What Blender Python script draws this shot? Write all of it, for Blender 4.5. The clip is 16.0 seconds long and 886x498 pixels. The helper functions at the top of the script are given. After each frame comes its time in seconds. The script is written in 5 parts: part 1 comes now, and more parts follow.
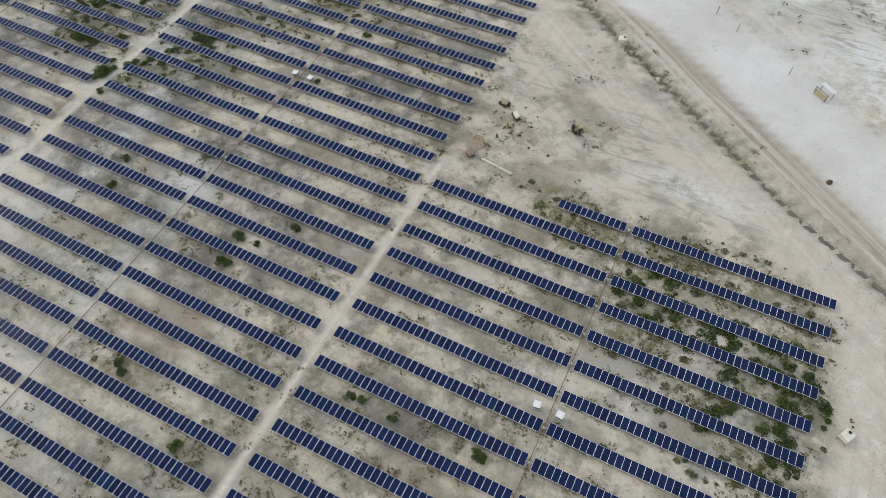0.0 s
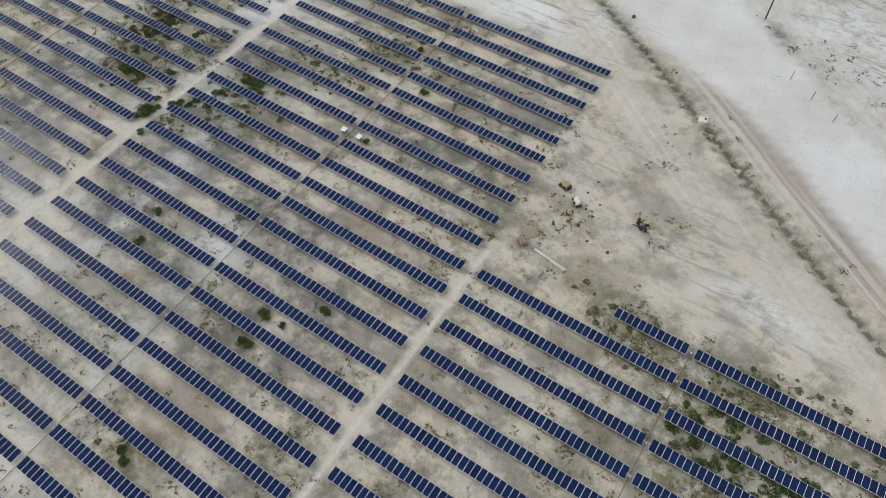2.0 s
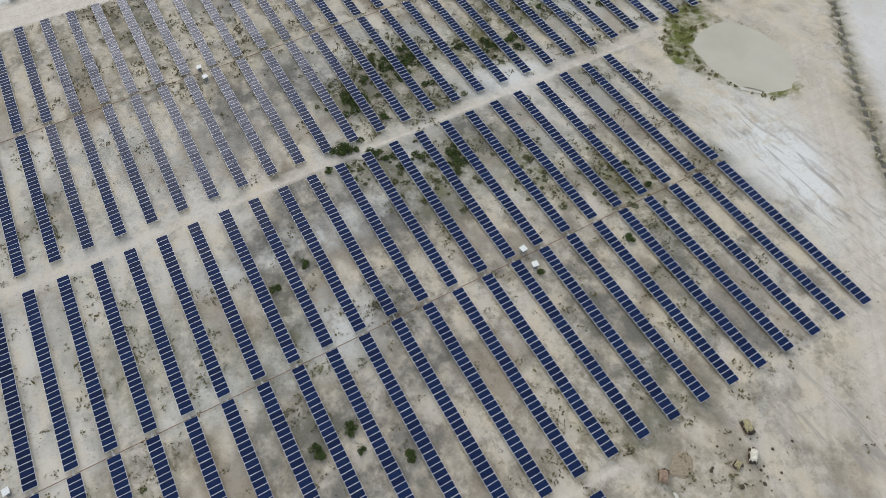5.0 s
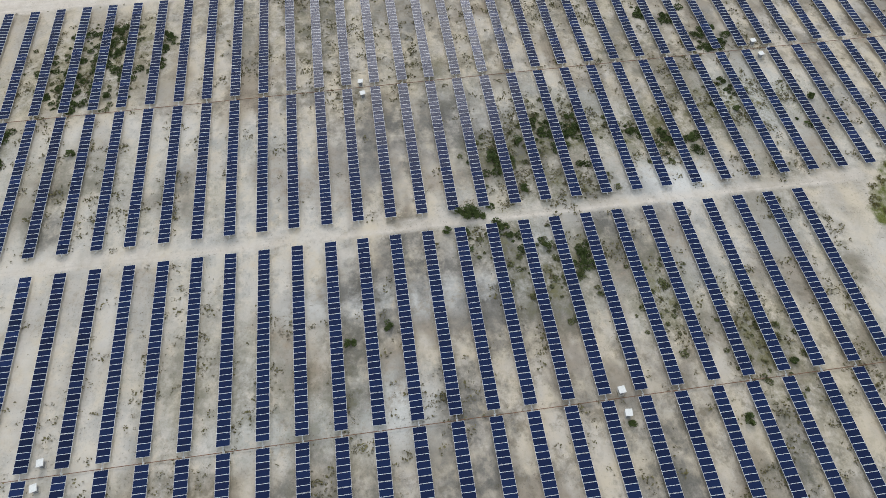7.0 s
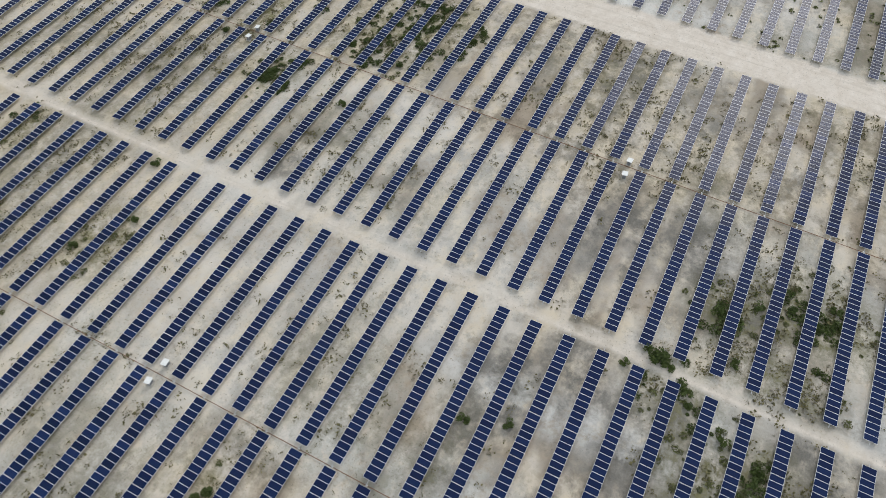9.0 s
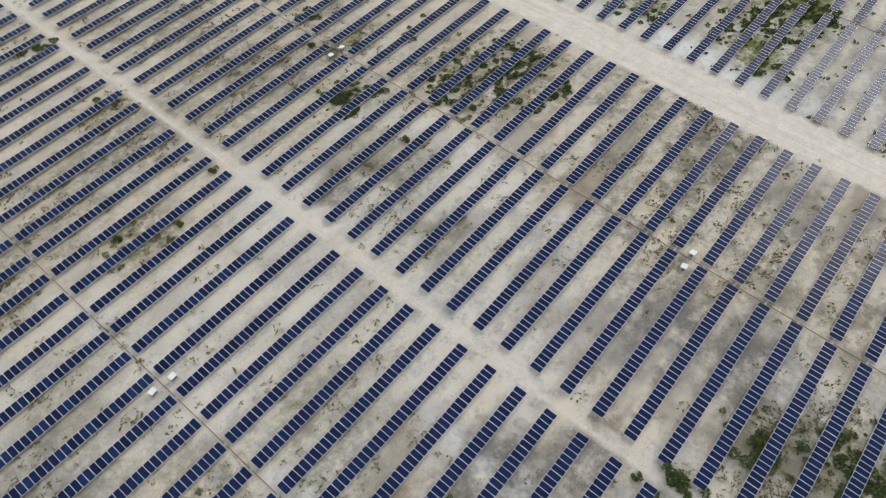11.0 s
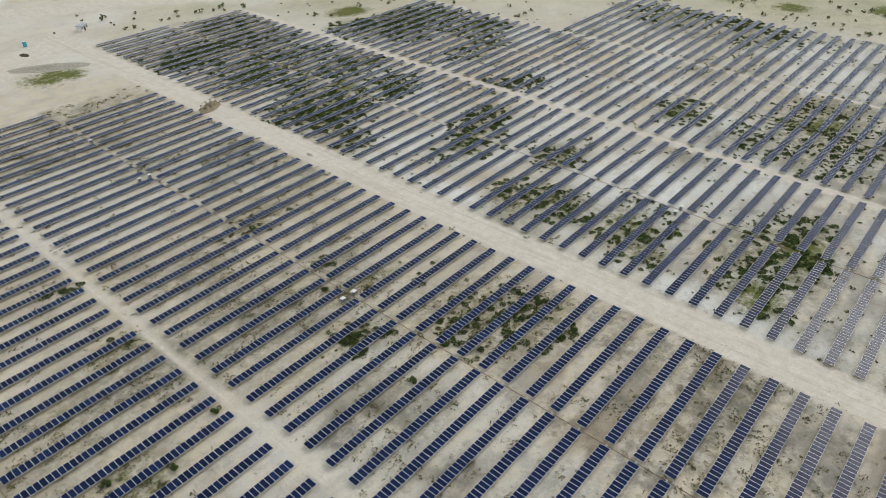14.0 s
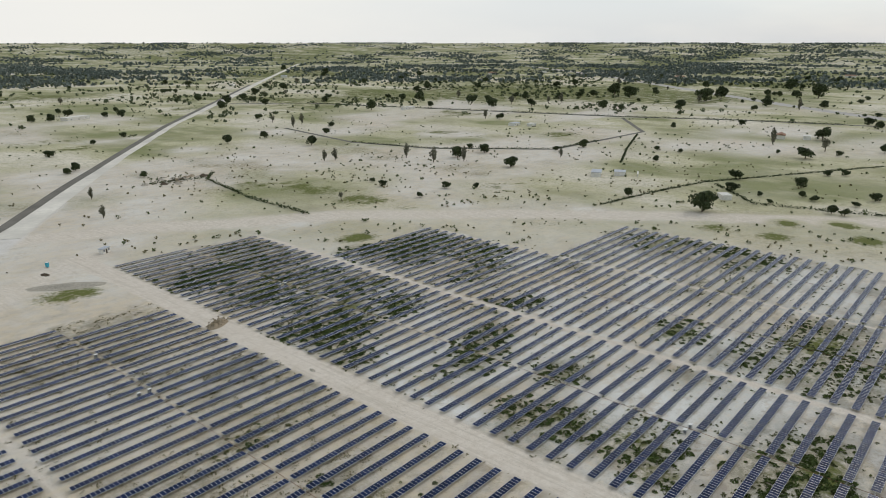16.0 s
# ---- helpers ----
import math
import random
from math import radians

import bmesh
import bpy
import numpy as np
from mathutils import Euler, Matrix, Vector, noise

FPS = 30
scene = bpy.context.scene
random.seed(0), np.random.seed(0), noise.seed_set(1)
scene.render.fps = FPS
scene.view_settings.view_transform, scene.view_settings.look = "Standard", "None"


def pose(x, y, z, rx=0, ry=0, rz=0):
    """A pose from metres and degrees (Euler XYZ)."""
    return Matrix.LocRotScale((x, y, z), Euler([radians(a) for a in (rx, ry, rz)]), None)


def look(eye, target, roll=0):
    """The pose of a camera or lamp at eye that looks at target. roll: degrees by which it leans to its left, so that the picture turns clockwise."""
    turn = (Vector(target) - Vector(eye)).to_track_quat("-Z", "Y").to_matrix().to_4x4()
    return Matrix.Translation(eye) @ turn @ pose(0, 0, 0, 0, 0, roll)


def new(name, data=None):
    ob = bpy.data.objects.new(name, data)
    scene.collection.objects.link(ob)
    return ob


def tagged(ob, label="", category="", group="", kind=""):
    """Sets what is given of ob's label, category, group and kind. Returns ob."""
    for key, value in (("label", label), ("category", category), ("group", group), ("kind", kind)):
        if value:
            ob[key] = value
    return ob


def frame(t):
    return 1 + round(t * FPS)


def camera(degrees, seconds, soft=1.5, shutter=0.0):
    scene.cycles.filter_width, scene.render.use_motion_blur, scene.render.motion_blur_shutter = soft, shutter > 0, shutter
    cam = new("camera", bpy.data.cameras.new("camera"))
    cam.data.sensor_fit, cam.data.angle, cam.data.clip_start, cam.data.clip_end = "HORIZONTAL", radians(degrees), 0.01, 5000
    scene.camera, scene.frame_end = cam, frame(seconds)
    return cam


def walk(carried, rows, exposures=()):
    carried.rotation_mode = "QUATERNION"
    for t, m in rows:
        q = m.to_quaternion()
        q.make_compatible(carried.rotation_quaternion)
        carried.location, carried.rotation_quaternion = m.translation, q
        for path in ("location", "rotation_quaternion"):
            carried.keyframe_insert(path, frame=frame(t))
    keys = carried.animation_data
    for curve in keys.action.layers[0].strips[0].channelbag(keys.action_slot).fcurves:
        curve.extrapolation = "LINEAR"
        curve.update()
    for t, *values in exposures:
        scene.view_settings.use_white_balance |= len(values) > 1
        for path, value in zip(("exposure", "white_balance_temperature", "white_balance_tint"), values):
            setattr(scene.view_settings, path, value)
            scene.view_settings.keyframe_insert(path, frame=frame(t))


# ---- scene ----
cam = camera(65.34, 16.0, soft=0.75)
PATH = [
    (0.0, (-1.732, 0.426, 97.682), (-18.172, 32.337, 45.909), -0.76),
    (0.5, (-3.894, 4.962, 98.142), (-20.263, 36.746, 46.268), -0.69),
    (1.0, (-6.156, 9.341, 98.484), (-22.491, 41.009, 46.530), -0.70),
    (1.5, (-8.582, 13.536, 98.630), (-25.759, 44.681, 46.631), -0.60),
    (2.0, (-11.048, 17.690, 98.543), (-30.855, 47.239, 46.548), -0.57),
    (2.5, (-13.512, 21.770, 98.372), (-35.682, 49.678, 46.423), -0.64),
    (3.0, (-15.972, 25.829, 98.225), (-40.286, 52.002, 46.332), -0.70),
    (3.5, (-18.385, 29.886, 98.153), (-44.819, 54.066, 46.330), -0.85),
    (4.0, (-20.780, 33.972, 98.208), (-49.274, 55.847, 46.453), -0.99),
    (6.5, (-38.361, 51.745, 98.716), (-72.985, 60.068, 46.746), -0.77),
    (7.0, (-42.480, 53.827, 98.893), (-77.683, 58.564, 46.861), -0.38),
    (7.5, (-46.635, 55.748, 98.962), (-82.125, 55.989, 46.910), -0.19),
    (8.0, (-50.869, 57.281, 98.896), (-85.928, 52.310, 46.789), 0.06),
    (8.5, (-55.155, 58.389, 98.928), (-88.901, 47.974, 46.758), 0.31),
    (9.0, (-59.340, 59.160, 99.102), (-90.822, 43.364, 46.867), 0.41),
    (9.5, (-63.670, 59.677, 99.313), (-92.433, 39.387, 47.063), 0.37),
    (12.0, (-74.100, 61.577, 99.980), (-102.057, 37.387, 48.969), -0.53),
    (12.5, (-73.789, 61.682, 99.595), (-104.875, 34.742, 51.879), -0.62),
    (13.0, (-73.449, 61.785, 99.281), (-107.408, 32.376, 55.112), -0.50),
    (13.5, (-73.077, 61.789, 98.942), (-109.700, 30.166, 58.597), -0.46),
    (14.0, (-72.615, 61.788, 98.594), (-111.654, 28.221, 62.289), -0.34),
    (14.5, (-72.159, 61.942, 98.203), (-113.284, 26.593, 66.139), -0.14),
    (15.0, (-71.806, 62.079, 97.783), (-114.733, 25.143, 70.178), -0.09),
    (15.5, (-71.372, 62.298, 97.357), (-115.826, 24.004, 74.414), 0.00),
    (16.0, (-70.818, 62.649, 96.974), (-116.518, 23.275, 78.801), -0.01),
]
walk(cam, [(t, look(eye, target, roll)) for t, eye, target, roll in PATH], [(0.0, 0.17, 6480, 10), (4.0, 0.12, 6450, 11), (6.5, 0.28, 6450, 11), (9.5, 0.31, 6600, 11), (12.5, 0.25, 6620, 10), (14.0, 0.14, 6800, 8), (15.0, -0.02, 6800, 10), (15.5, -0.05, 6780, 10), (16.0, -0.14, 6650, 9)])

# ---- world and light ----
SUN_AZ, SUN_EL = 177.0, 38.0          # degrees, azimuth from +x towards +y
world = bpy.data.worlds.new("sky")
scene.world = world
world.use_nodes = True
wn, wl = world.node_tree.nodes, world.node_tree.links
wn.clear()
w_out = wn.new("ShaderNodeOutputWorld")
w_bg = wn.new("ShaderNodeBackground")
sky = wn.new("ShaderNodeTexSky")
sky.sky_type = "NISHITA"
sky.sun_disc = False
sky.sun_elevation = radians(SUN_EL)
sky.sun_rotation = radians(90.0 - SUN_AZ)
sky.dust_density = 1.5
sky.air_density = 1.0
w_tc = wn.new("ShaderNodeTexCoord")
w_map = wn.new("ShaderNodeMapping")
w_map.inputs["Scale"].default_value = (1.0, 1.0, 4.0)
w_noise = wn.new("ShaderNodeTexNoise")
w_noise.inputs["Scale"].default_value = 1.6
w_noise.inputs["Detail"].default_value = 5.0
w_ramp = wn.new("ShaderNodeMapRange")
w_ramp.inputs["From Min"].default_value = 0.36
w_ramp.inputs["From Max"].default_value = 0.62
w_cloud = wn.new("ShaderNodeMix")
w_cloud.data_type = "RGBA"
w_cloud.inputs["A"].default_value = (4.4, 5.3, 6.4, 1)
w_cloud.inputs["B"].default_value = (6.7, 7.1, 7.45, 1)
w_mix = wn.new("ShaderNodeMix")
w_mix.data_type = "RGBA"
w_mix.inputs["Factor"].default_value = 0.78
wl.new(w_tc.outputs["Generated"], w_map.inputs["Vector"])
wl.new(w_map.outputs["Vector"], w_noise.inputs["Vector"])
wl.new(w_noise.outputs["Fac"], w_ramp.inputs["Value"])
wl.new(w_ramp.outputs["Result"], w_cloud.inputs["Factor"])
wl.new(w_cloud.outputs["Result"], w_mix.inputs["B"])
wl.new(sky.outputs["Color"], w_mix.inputs["A"])
wl.new(w_mix.outputs["Result"], w_bg.inputs["Color"])
w_sep = wn.new("ShaderNodeSeparateXYZ")
w_side = wn.new("ShaderNodeMapRange")
w_side.inputs["From Min"].default_value = -0.2
w_side.inputs["From Max"].default_value = -0.9
w_side.inputs["To Max"].default_value = 0.85
w_warm = wn.new("ShaderNodeMix")
w_warm.data_type = "RGBA"
w_warm.inputs["B"].default_value = (7.7, 7.6, 7.35, 1)
wl.new(w_tc.outputs["Generated"], w_sep.inputs["Vector"])
wl.new(w_sep.outputs["Y"], w_side.inputs["Value"])
w_low = wn.new("ShaderNodeMapRange")
w_low.inputs["From Min"].default_value = 0.46
w_low.inputs["From Max"].default_value = 0.1
w_haze = wn.new("ShaderNodeMath")
w_haze.operation = "MULTIPLY"
wl.new(w_sep.outputs["Z"], w_low.inputs["Value"])
wl.new(w_side.outputs["Result"], w_haze.inputs[0])
wl.new(w_low.outputs["Result"], w_haze.inputs[1])
wl.new(w_haze.outputs["Value"], w_warm.inputs["Factor"])
wl.new(w_mix.outputs["Result"], w_warm.inputs["A"])
wl.new(w_warm.outputs["Result"], w_bg.inputs["Color"])
w_bg.inputs["Strength"].default_value = 0.132
wl.new(w_bg.outputs["Background"], w_out.inputs["Surface"])

sun_data = bpy.data.lights.new("sun", "SUN")
sun_data.energy = 0.76
sun_data.angle = radians(17.0)
sun_data.color = (1.0, 0.97, 0.92)
sun = new("sun", sun_data)
sun_to = Vector((math.cos(radians(SUN_AZ)) * math.cos(radians(SUN_EL)), math.sin(radians(SUN_AZ)) * math.cos(radians(SUN_EL)), math.sin(radians(SUN_EL))))
sun.matrix_world = look(sun_to * 400, (0, 0, 0))

# ---- materials ----


class Nodes:
    """A small builder of node materials."""

    def __init__(self, name):
        self.mat = bpy.data.materials.new(name)
        self.mat.use_nodes = True
        self.n, self.l = self.mat.node_tree.nodes, self.mat.node_tree.links
        self.n.clear()
        self.out = self.n.new("ShaderNodeOutputMaterial")
        self.bsdf = self.n.new("ShaderNodeBsdfPrincipled")
        self.l.new(self.bsdf.outputs["BSDF"], self.out.inputs["Surface"])
        self.tc = self.n.new("ShaderNodeTexCoord")

    def link(self, a, b):
        self.l.new(a, b)

    def put(self, socket, value):
        if isinstance(value, (int, float)):
            socket.default_value = value
        elif isinstance(value, tuple):
            socket.default_value = (*value, 1) if len(value) == 3 and socket.type == "RGBA" else value
        else:
            self.l.new(value, socket)

    def noise(self, scale, detail=4.0, rough=0.55, space="Object", stretch=None):
        node = self.n.new("ShaderNodeTexNoise")
        node.inputs["Scale"].default_value = scale
        node.inputs["Detail"].default_value = detail
        node.inputs["Roughness"].default_value = rough
        vector = self.tc.outputs[space]
        if stretch:
            m = self.n.new("ShaderNodeMapping")
            m.inputs["Scale"].default_value = stretch
            self.l.new(vector, m.inputs["Vector"])
            vector = m.outputs["Vector"]
        self.l.new(vector, node.inputs["Vector"])
        return node.outputs["Fac"]

    def span(self, value, a, b, c=0.0, d=1.0):
        node = self.n.new("ShaderNodeMapRange")
        for key, v in (("From Min", a), ("From Max", b), ("To Min", c), ("To Max", d)):
            node.inputs[key].default_value = v
        self.put(node.inputs["Value"], value)
        return node.outputs["Result"]

    def math(self, op, a, b=0.0):
        node = self.n.new("ShaderNodeMath")
        node.operation = op
        self.put(node.inputs[0], a)
        self.put(node.inputs[1], b)
        return node.outputs[0]

    def mix(self, fac, a, b, blend="MIX"):
        node = self.n.new("ShaderNodeMix")
        node.data_type = "RGBA"
        node.blend_type = blend
        self.put(node.inputs["Factor"], fac)
        self.put(node.inputs["A"], a)
        self.put(node.inputs["B"], b)
        return node.outputs["Result"]

    def attr(self, name):
        node = self.n.new("ShaderNodeAttribute")
        node.attribute_name = name
        return node.outputs["Fac"]

    def rand(self):
        return self.n.new("ShaderNodeObjectInfo").outputs["Random"]

    def island(self):
        return self.n.new("ShaderNodeNewGeometry").outputs["Random Per Island"]

    def bump(self, height, strength=0.4, distance=0.05):
        node = self.n.new("ShaderNodeBump")
        node.inputs["Strength"].default_value = strength
        node.inputs["Distance"].default_value = distance
        self.l.new(height, node.inputs["Height"])
        self.l.new(node.outputs["Normal"], self.bsdf.inputs["Normal"])

    def done(self, color, rough=0.8, metal=0.0, spec=0.5):
        self.put(self.bsdf.inputs["Base Color"], color)
        self.put(self.bsdf.inputs["Roughness"], rough)
        self.put(self.bsdf.inputs["Metallic"], metal)
        self.put(self.bsdf.inputs["Specular IOR Level"], spec)
        return self.mat


def plain(name, color, rough=0.7, metal=0.0, vary=0.25, scale=3.0, spec=0.5):
    """A surface of one colour with blotches, grain and a little variation from thing to thing."""
    k = Nodes(name)
    dark = tuple(c * (1 - vary) for c in color)
    light = tuple(min(1, c * (1 + vary * 0.6)) for c in color)
    c = k.mix(k.span(k.noise(scale), 0.3, 0.7), dark, light)
    c = k.mix(k.span(k.noise(scale * 9, 3.0), 0.35, 0.75, 0.0, 0.5), c, tuple(v * 0.75 for v in color))
    k.bump(k.noise(scale * 12), 0.2, 0.02)
    return k.done(c, rough, metal, spec)


def ground_material():
    k = Nodes("dry_ground")
    big = k.noise(0.012, 5.0, 0.6)
    mid = k.noise(0.06, 6.0, 0.62)
    blot = k.noise(0.17, 6.0, 0.68)
    small = k.noise(0.55, 6.0, 0.7)
    fine = k.noise(2.6, 4.0, 0.72)
    streak = k.noise(1.0, 4.0, 0.65, stretch=(1.1, 0.03, 1.0))
    spun = k.n.new("ShaderNodeMapping")
    spun.inputs["Rotation"].default_value = (0, 0, radians(38.0))
    k.link(k.tc.outputs["Object"], spun.inputs["Vector"])
    turned = k.n.new("ShaderNodeMapping")
    turned.inputs["Scale"].default_value = (0.02, 0.7, 1.0)
    k.link(spun.outputs["Vector"], turned.inputs["Vector"])
    rut_node = k.n.new("ShaderNodeTexNoise")
    rut_node.inputs["Scale"].default_value = 1.0
    rut_node.inputs["Detail"].default_value = 5.0
    k.link(turned.outputs["Vector"], rut_node.inputs["Vector"])
    ruts = rut_node.outputs["Fac"]
    sand = k.mix(k.span(mid, 0.34, 0.66), (0.4, 0.345, 0.26), (0.63, 0.565, 0.47))
    sand = k.mix(k.span(big, 0.42, 0.62, 0.0, 0.6), sand, (0.545, 0.475, 0.39))
    sand = k.mix(k.span(small, 0.35, 0.68, 0.35, 0.0), sand, (0.61, 0.555, 0.485))
    sand = k.mix(k.span(k.noise(0.23, 5.0, 0.6, stretch=(0.8, 1.0, 1.0)), 0.4, 0.6, 0.0, 0.8), sand, (0.59, 0.5, 0.365))
    # grey-brown stains and dark specks where plants have rotted down
    stain = k.math("MULTIPLY", k.attr("rough"), k.span(k.math("ADD", blot, k.math("MULTIPLY", small, 0.35)), 0.66, 0.84))
    c = k.mix(k.math("MULTIPLY", stain, 0.85), sand, k.mix(k.span(mid, 0.4, 0.6), (0.19, 0.165, 0.125), (0.2, 0.195, 0.175)))
    wide = k.math("MULTIPLY", k.attr("rough"), k.span(k.math("ADD", mid, k.math("MULTIPLY", small, 0.12)), 0.6, 0.72))
    c = k.mix(k.math("MULTIPLY", wide, 0.4), c, (0.23, 0.2, 0.16))
    # soft stains where rain has stood, longer than wide
    pool = k.noise(0.12, 3.0, 0.5, stretch=(0.55, 1.0, 1.0))
    pools = k.math("MULTIPLY", k.attr("rough"), k.span(k.math("ADD", pool, k.math("MULTIPLY", small, 0.1)), 0.535, 0.64))
    c = k.mix(k.math("MULTIPLY", pools, 0.66), c, k.mix(k.span(mid, 0.4, 0.6), (0.25, 0.195, 0.14), (0.21, 0.195, 0.165)))
    patchy = k.noise(0.7, 5.0, 0.62)
    c = k.mix(k.math("MULTIPLY", k.span(patchy, 0.52, 0.62, 0.0, 0.75), k.math("MULTIPLY", k.attr("rough"), k.span(blot, 0.4, 0.6, 0.25, 1.0))), c, (0.22, 0.185, 0.13))
    # pale salt crust
    pale = k.math("MULTIPLY", k.attr("pale"), k.span(k.math("ADD", small, k.math("MULTIPLY", mid, 0.6)), 0.6, 0.84))
    c = k.mix(pale, c, (0.68, 0.66, 0.61))
    # damp soil
    damp = k.math("MULTIPLY", k.attr("damp"), k.span(k.math("ADD", blot, k.math("MULTIPLY", small, 0.4)), 0.52, 0.82))
    c = k.mix(damp, c, k.mix(k.span(fine, 0.3, 0.7), (0.125, 0.118, 0.1), (0.2, 0.185, 0.16)))
    # low dry grass
    tuft = k.span(k.math("ADD", k.math("MULTIPLY", small, 0.8), k.math("MULTIPLY", fine, 0.35)), 0.46, 0.68)
    grass = k.math("MULTIPLY", k.attr("grass"), tuft)
    c = k.mix(grass, c, k.mix(k.span(blot, 0.35, 0.65), (0.115, 0.105, 0.05), (0.2, 0.185, 0.085)))
    c = k.mix(k.math("MULTIPLY", k.attr("pasture"), k.span(k.math("ADD", mid, k.math("MULTIPLY", small, 0.3)), 0.42, 0.7)), c, k.mix(k.span(mid, 0.35, 0.65), (0.24, 0.245, 0.11), (0.46, 0.415, 0.26)))
    plots = k.noise(0.009, 4.0, 0.55, stretch=(1.0, 0.6, 1.0))
    plot = k.mix(k.span(plots, 0.42, 0.5), (0.2, 0.215, 0.085), (0.5, 0.46, 0.3))
    plot = k.mix(k.span(plots, 0.52, 0.6), plot, (0.69, 0.625, 0.51))
    plot = k.mix(k.span(k.math("ADD", small, k.math("MULTIPLY", blot, 0.5)), 0.72, 0.9, 0.0, 0.55), plot, (0.19, 0.19, 0.09))
    c = k.mix(k.math("MULTIPLY", k.attr("pasture"), k.span(big, 0.35, 0.55, 0.45, 0.9)), c, plot)
    c = k.mix(k.math("MULTIPLY", k.span(k.attr("lush"), 0.0, 0.3), k.span(k.math("ADD", k.attr("lush"), k.math("ADD", k.math("MULTIPLY", k.math("SUBTRACT", mid, 0.5), 1.5), k.math("MULTIPLY", k.math("SUBTRACT", small, 0.5), 1.1))), 0.4, 0.75)), c, k.mix(k.span(fine, 0.3, 0.7), (0.07, 0.085, 0.018), (0.17, 0.175, 0.05)))
    # packed dirt of the tracks, with long ruts
    road = k.mix(k.span(small, 0.3, 0.7), (0.55, 0.475, 0.385), (0.69, 0.62, 0.53))
    road = k.mix(k.span(streak, 0.5, 0.68, 0.0, 0.5), road, (0.44, 0.38, 0.3))
    c = k.mix(k.span(k.math("ADD", k.attr("track"), k.math("MULTIPLY", k.math("ADD", small, blot), 0.4)), 0.72, 1.05), c, road)
    white = k.mix(k.span(mid, 0.35, 0.65), (0.58, 0.545, 0.495), (0.68, 0.645, 0.6))
    c = k.mix(k.math("MULTIPLY", k.attr("gravel"), k.span(small, 0.25, 0.65, 0.6, 1.0)), c, white)
    bank = k.mix(k.span(ruts, 0.4, 0.62), (0.29, 0.225, 0.165), (0.54, 0.475, 0.395))
    c = k.mix(k.math("MULTIPLY", k.attr("rut"), k.span(ruts, 0.25, 0.5, 0.3, 0.95)), c, bank)
    swirl = k.n.new("ShaderNodeTexNoise")
    swirl.inputs["Scale"].default_value = 1.0
    swirl.inputs["Detail"].default_value = 4.0
    swirl.inputs["Distortion"].default_value = 1.3
    lie = k.n.new("ShaderNodeMapping")
    lie.inputs["Scale"].default_value = (0.1, 0.5, 1.0)
    lie.inputs["Rotation"].default_value = (0, 0, radians(-25.0))
    k.link(k.tc.outputs["Object"], lie.inputs["Vector"])
    k.link(lie.outputs["Vector"], swirl.inputs["Vector"])
    crack = k.span(swirl.outputs["Fac"], 0.52, 0.64, 0.0, 0.75)
    c = k.mix(k.math("MULTIPLY", k.attr("crack"), crack), c, (0.3, 0.27, 0.23))
    # pebbles, clods and litter
    c = k.mix(k.math("MULTIPLY", k.span(fine, 0.58, 0.68, 0.0, 0.75), k.span(blot, 0.4, 0.6, 0.25, 1.0)), c, (0.15, 0.13, 0.095))
    k.bump(k.math("ADD", small, k.math("MULTIPLY", fine, 0.4)), 0.6, 0.25)
    return k.done(c, 0.95, 0.0, 0.15)


def cell_material():
    k = Nodes("solar_cells")
    c = k.mix(k.span(k.island(), 0, 1), (0.006, 0.012, 0.036), (0.013, 0.027, 0.085))
    c = k.mix(k.span(k.rand(), 0.0, 1.0, 0.0, 0.6), c, (0.006, 0.01, 0.033))
    return k.done(c, k.span(k.rand(), 0, 1, 0.14, 0.24), 0.0, 0.085)


def leaf_material(name, a, b):
    k = Nodes(name)
    c = k.mix(k.span(k.island(), 0, 1), a, b)
    c = k.mix(k.span(k.noise(0.6), 0.35, 0.7, 0.0, 0.6), c, tuple(v * 0.6 for v in a))
    c = k.mix(k.span(k.rand(), 0, 1, 0.0, 0.35), c, tuple(v * 1.3 for v in b))
    return k.done(c, 0.75, 0.0, 0.2)


M_GROUND = ground_material()
M_CELL = cell_material()
M_FRAME = plain("anodised_aluminium", (0.78, 0.79, 0.8), 0.45, 0.05, 0.06, 1.0)
M_STEEL = plain("galvanised_steel", (0.5, 0.5, 0.49), 0.5, 0.7, 0.2, 2.0)
M_RUST = plain("rusty_primer_steel", (0.22, 0.11, 0.06), 0.75, 0.2, 0.35, 4.0)
M_WHITE = plain("white_painted_sheet", (0.68, 0.67, 0.63), 0.5, 0.0, 0.12, 2.0)
M_CREAM = plain("cream_painted_sheet", (0.74, 0.68, 0.55), 0.55, 0.0, 0.15, 2.0)
M_DULLWHITE = plain("dull_white_sheet", (0.76, 0.75, 0.7), 0.6, 0.0, 0.15, 2.0)
M_GREYBOX = plain("grey_painted_sheet", (0.2, 0.21, 0.22), 0.55, 0.0, 0.2, 3.0)
M_BLACK = plain("black_rubber", (0.02, 0.02, 0.021), 0.7, 0.0, 0.3, 6.0)
M_CONCRETE = plain("rough_concrete", (0.46, 0.43, 0.37), 0.9, 0.0, 0.25, 2.0, 0.2)
M_TIMBER = plain("weathered_timber", (0.34, 0.27, 0.185), 0.85, 0.0, 0.35, 5.0, 0.2)
M_DARKWOOD = plain("dark_timber", (0.07, 0.055, 0.045), 0.85, 0.0, 0.35, 5.0, 0.2)
M_PIPE = plain("pale_plastic_pipe", (0.68, 0.64, 0.54), 0.5, 0.0, 0.12, 2.0)
M_STRAW = plain("straw_coloured_tarp", (0.42, 0.36, 0.2), 0.85, 0.0, 0.3, 3.0, 0.2)
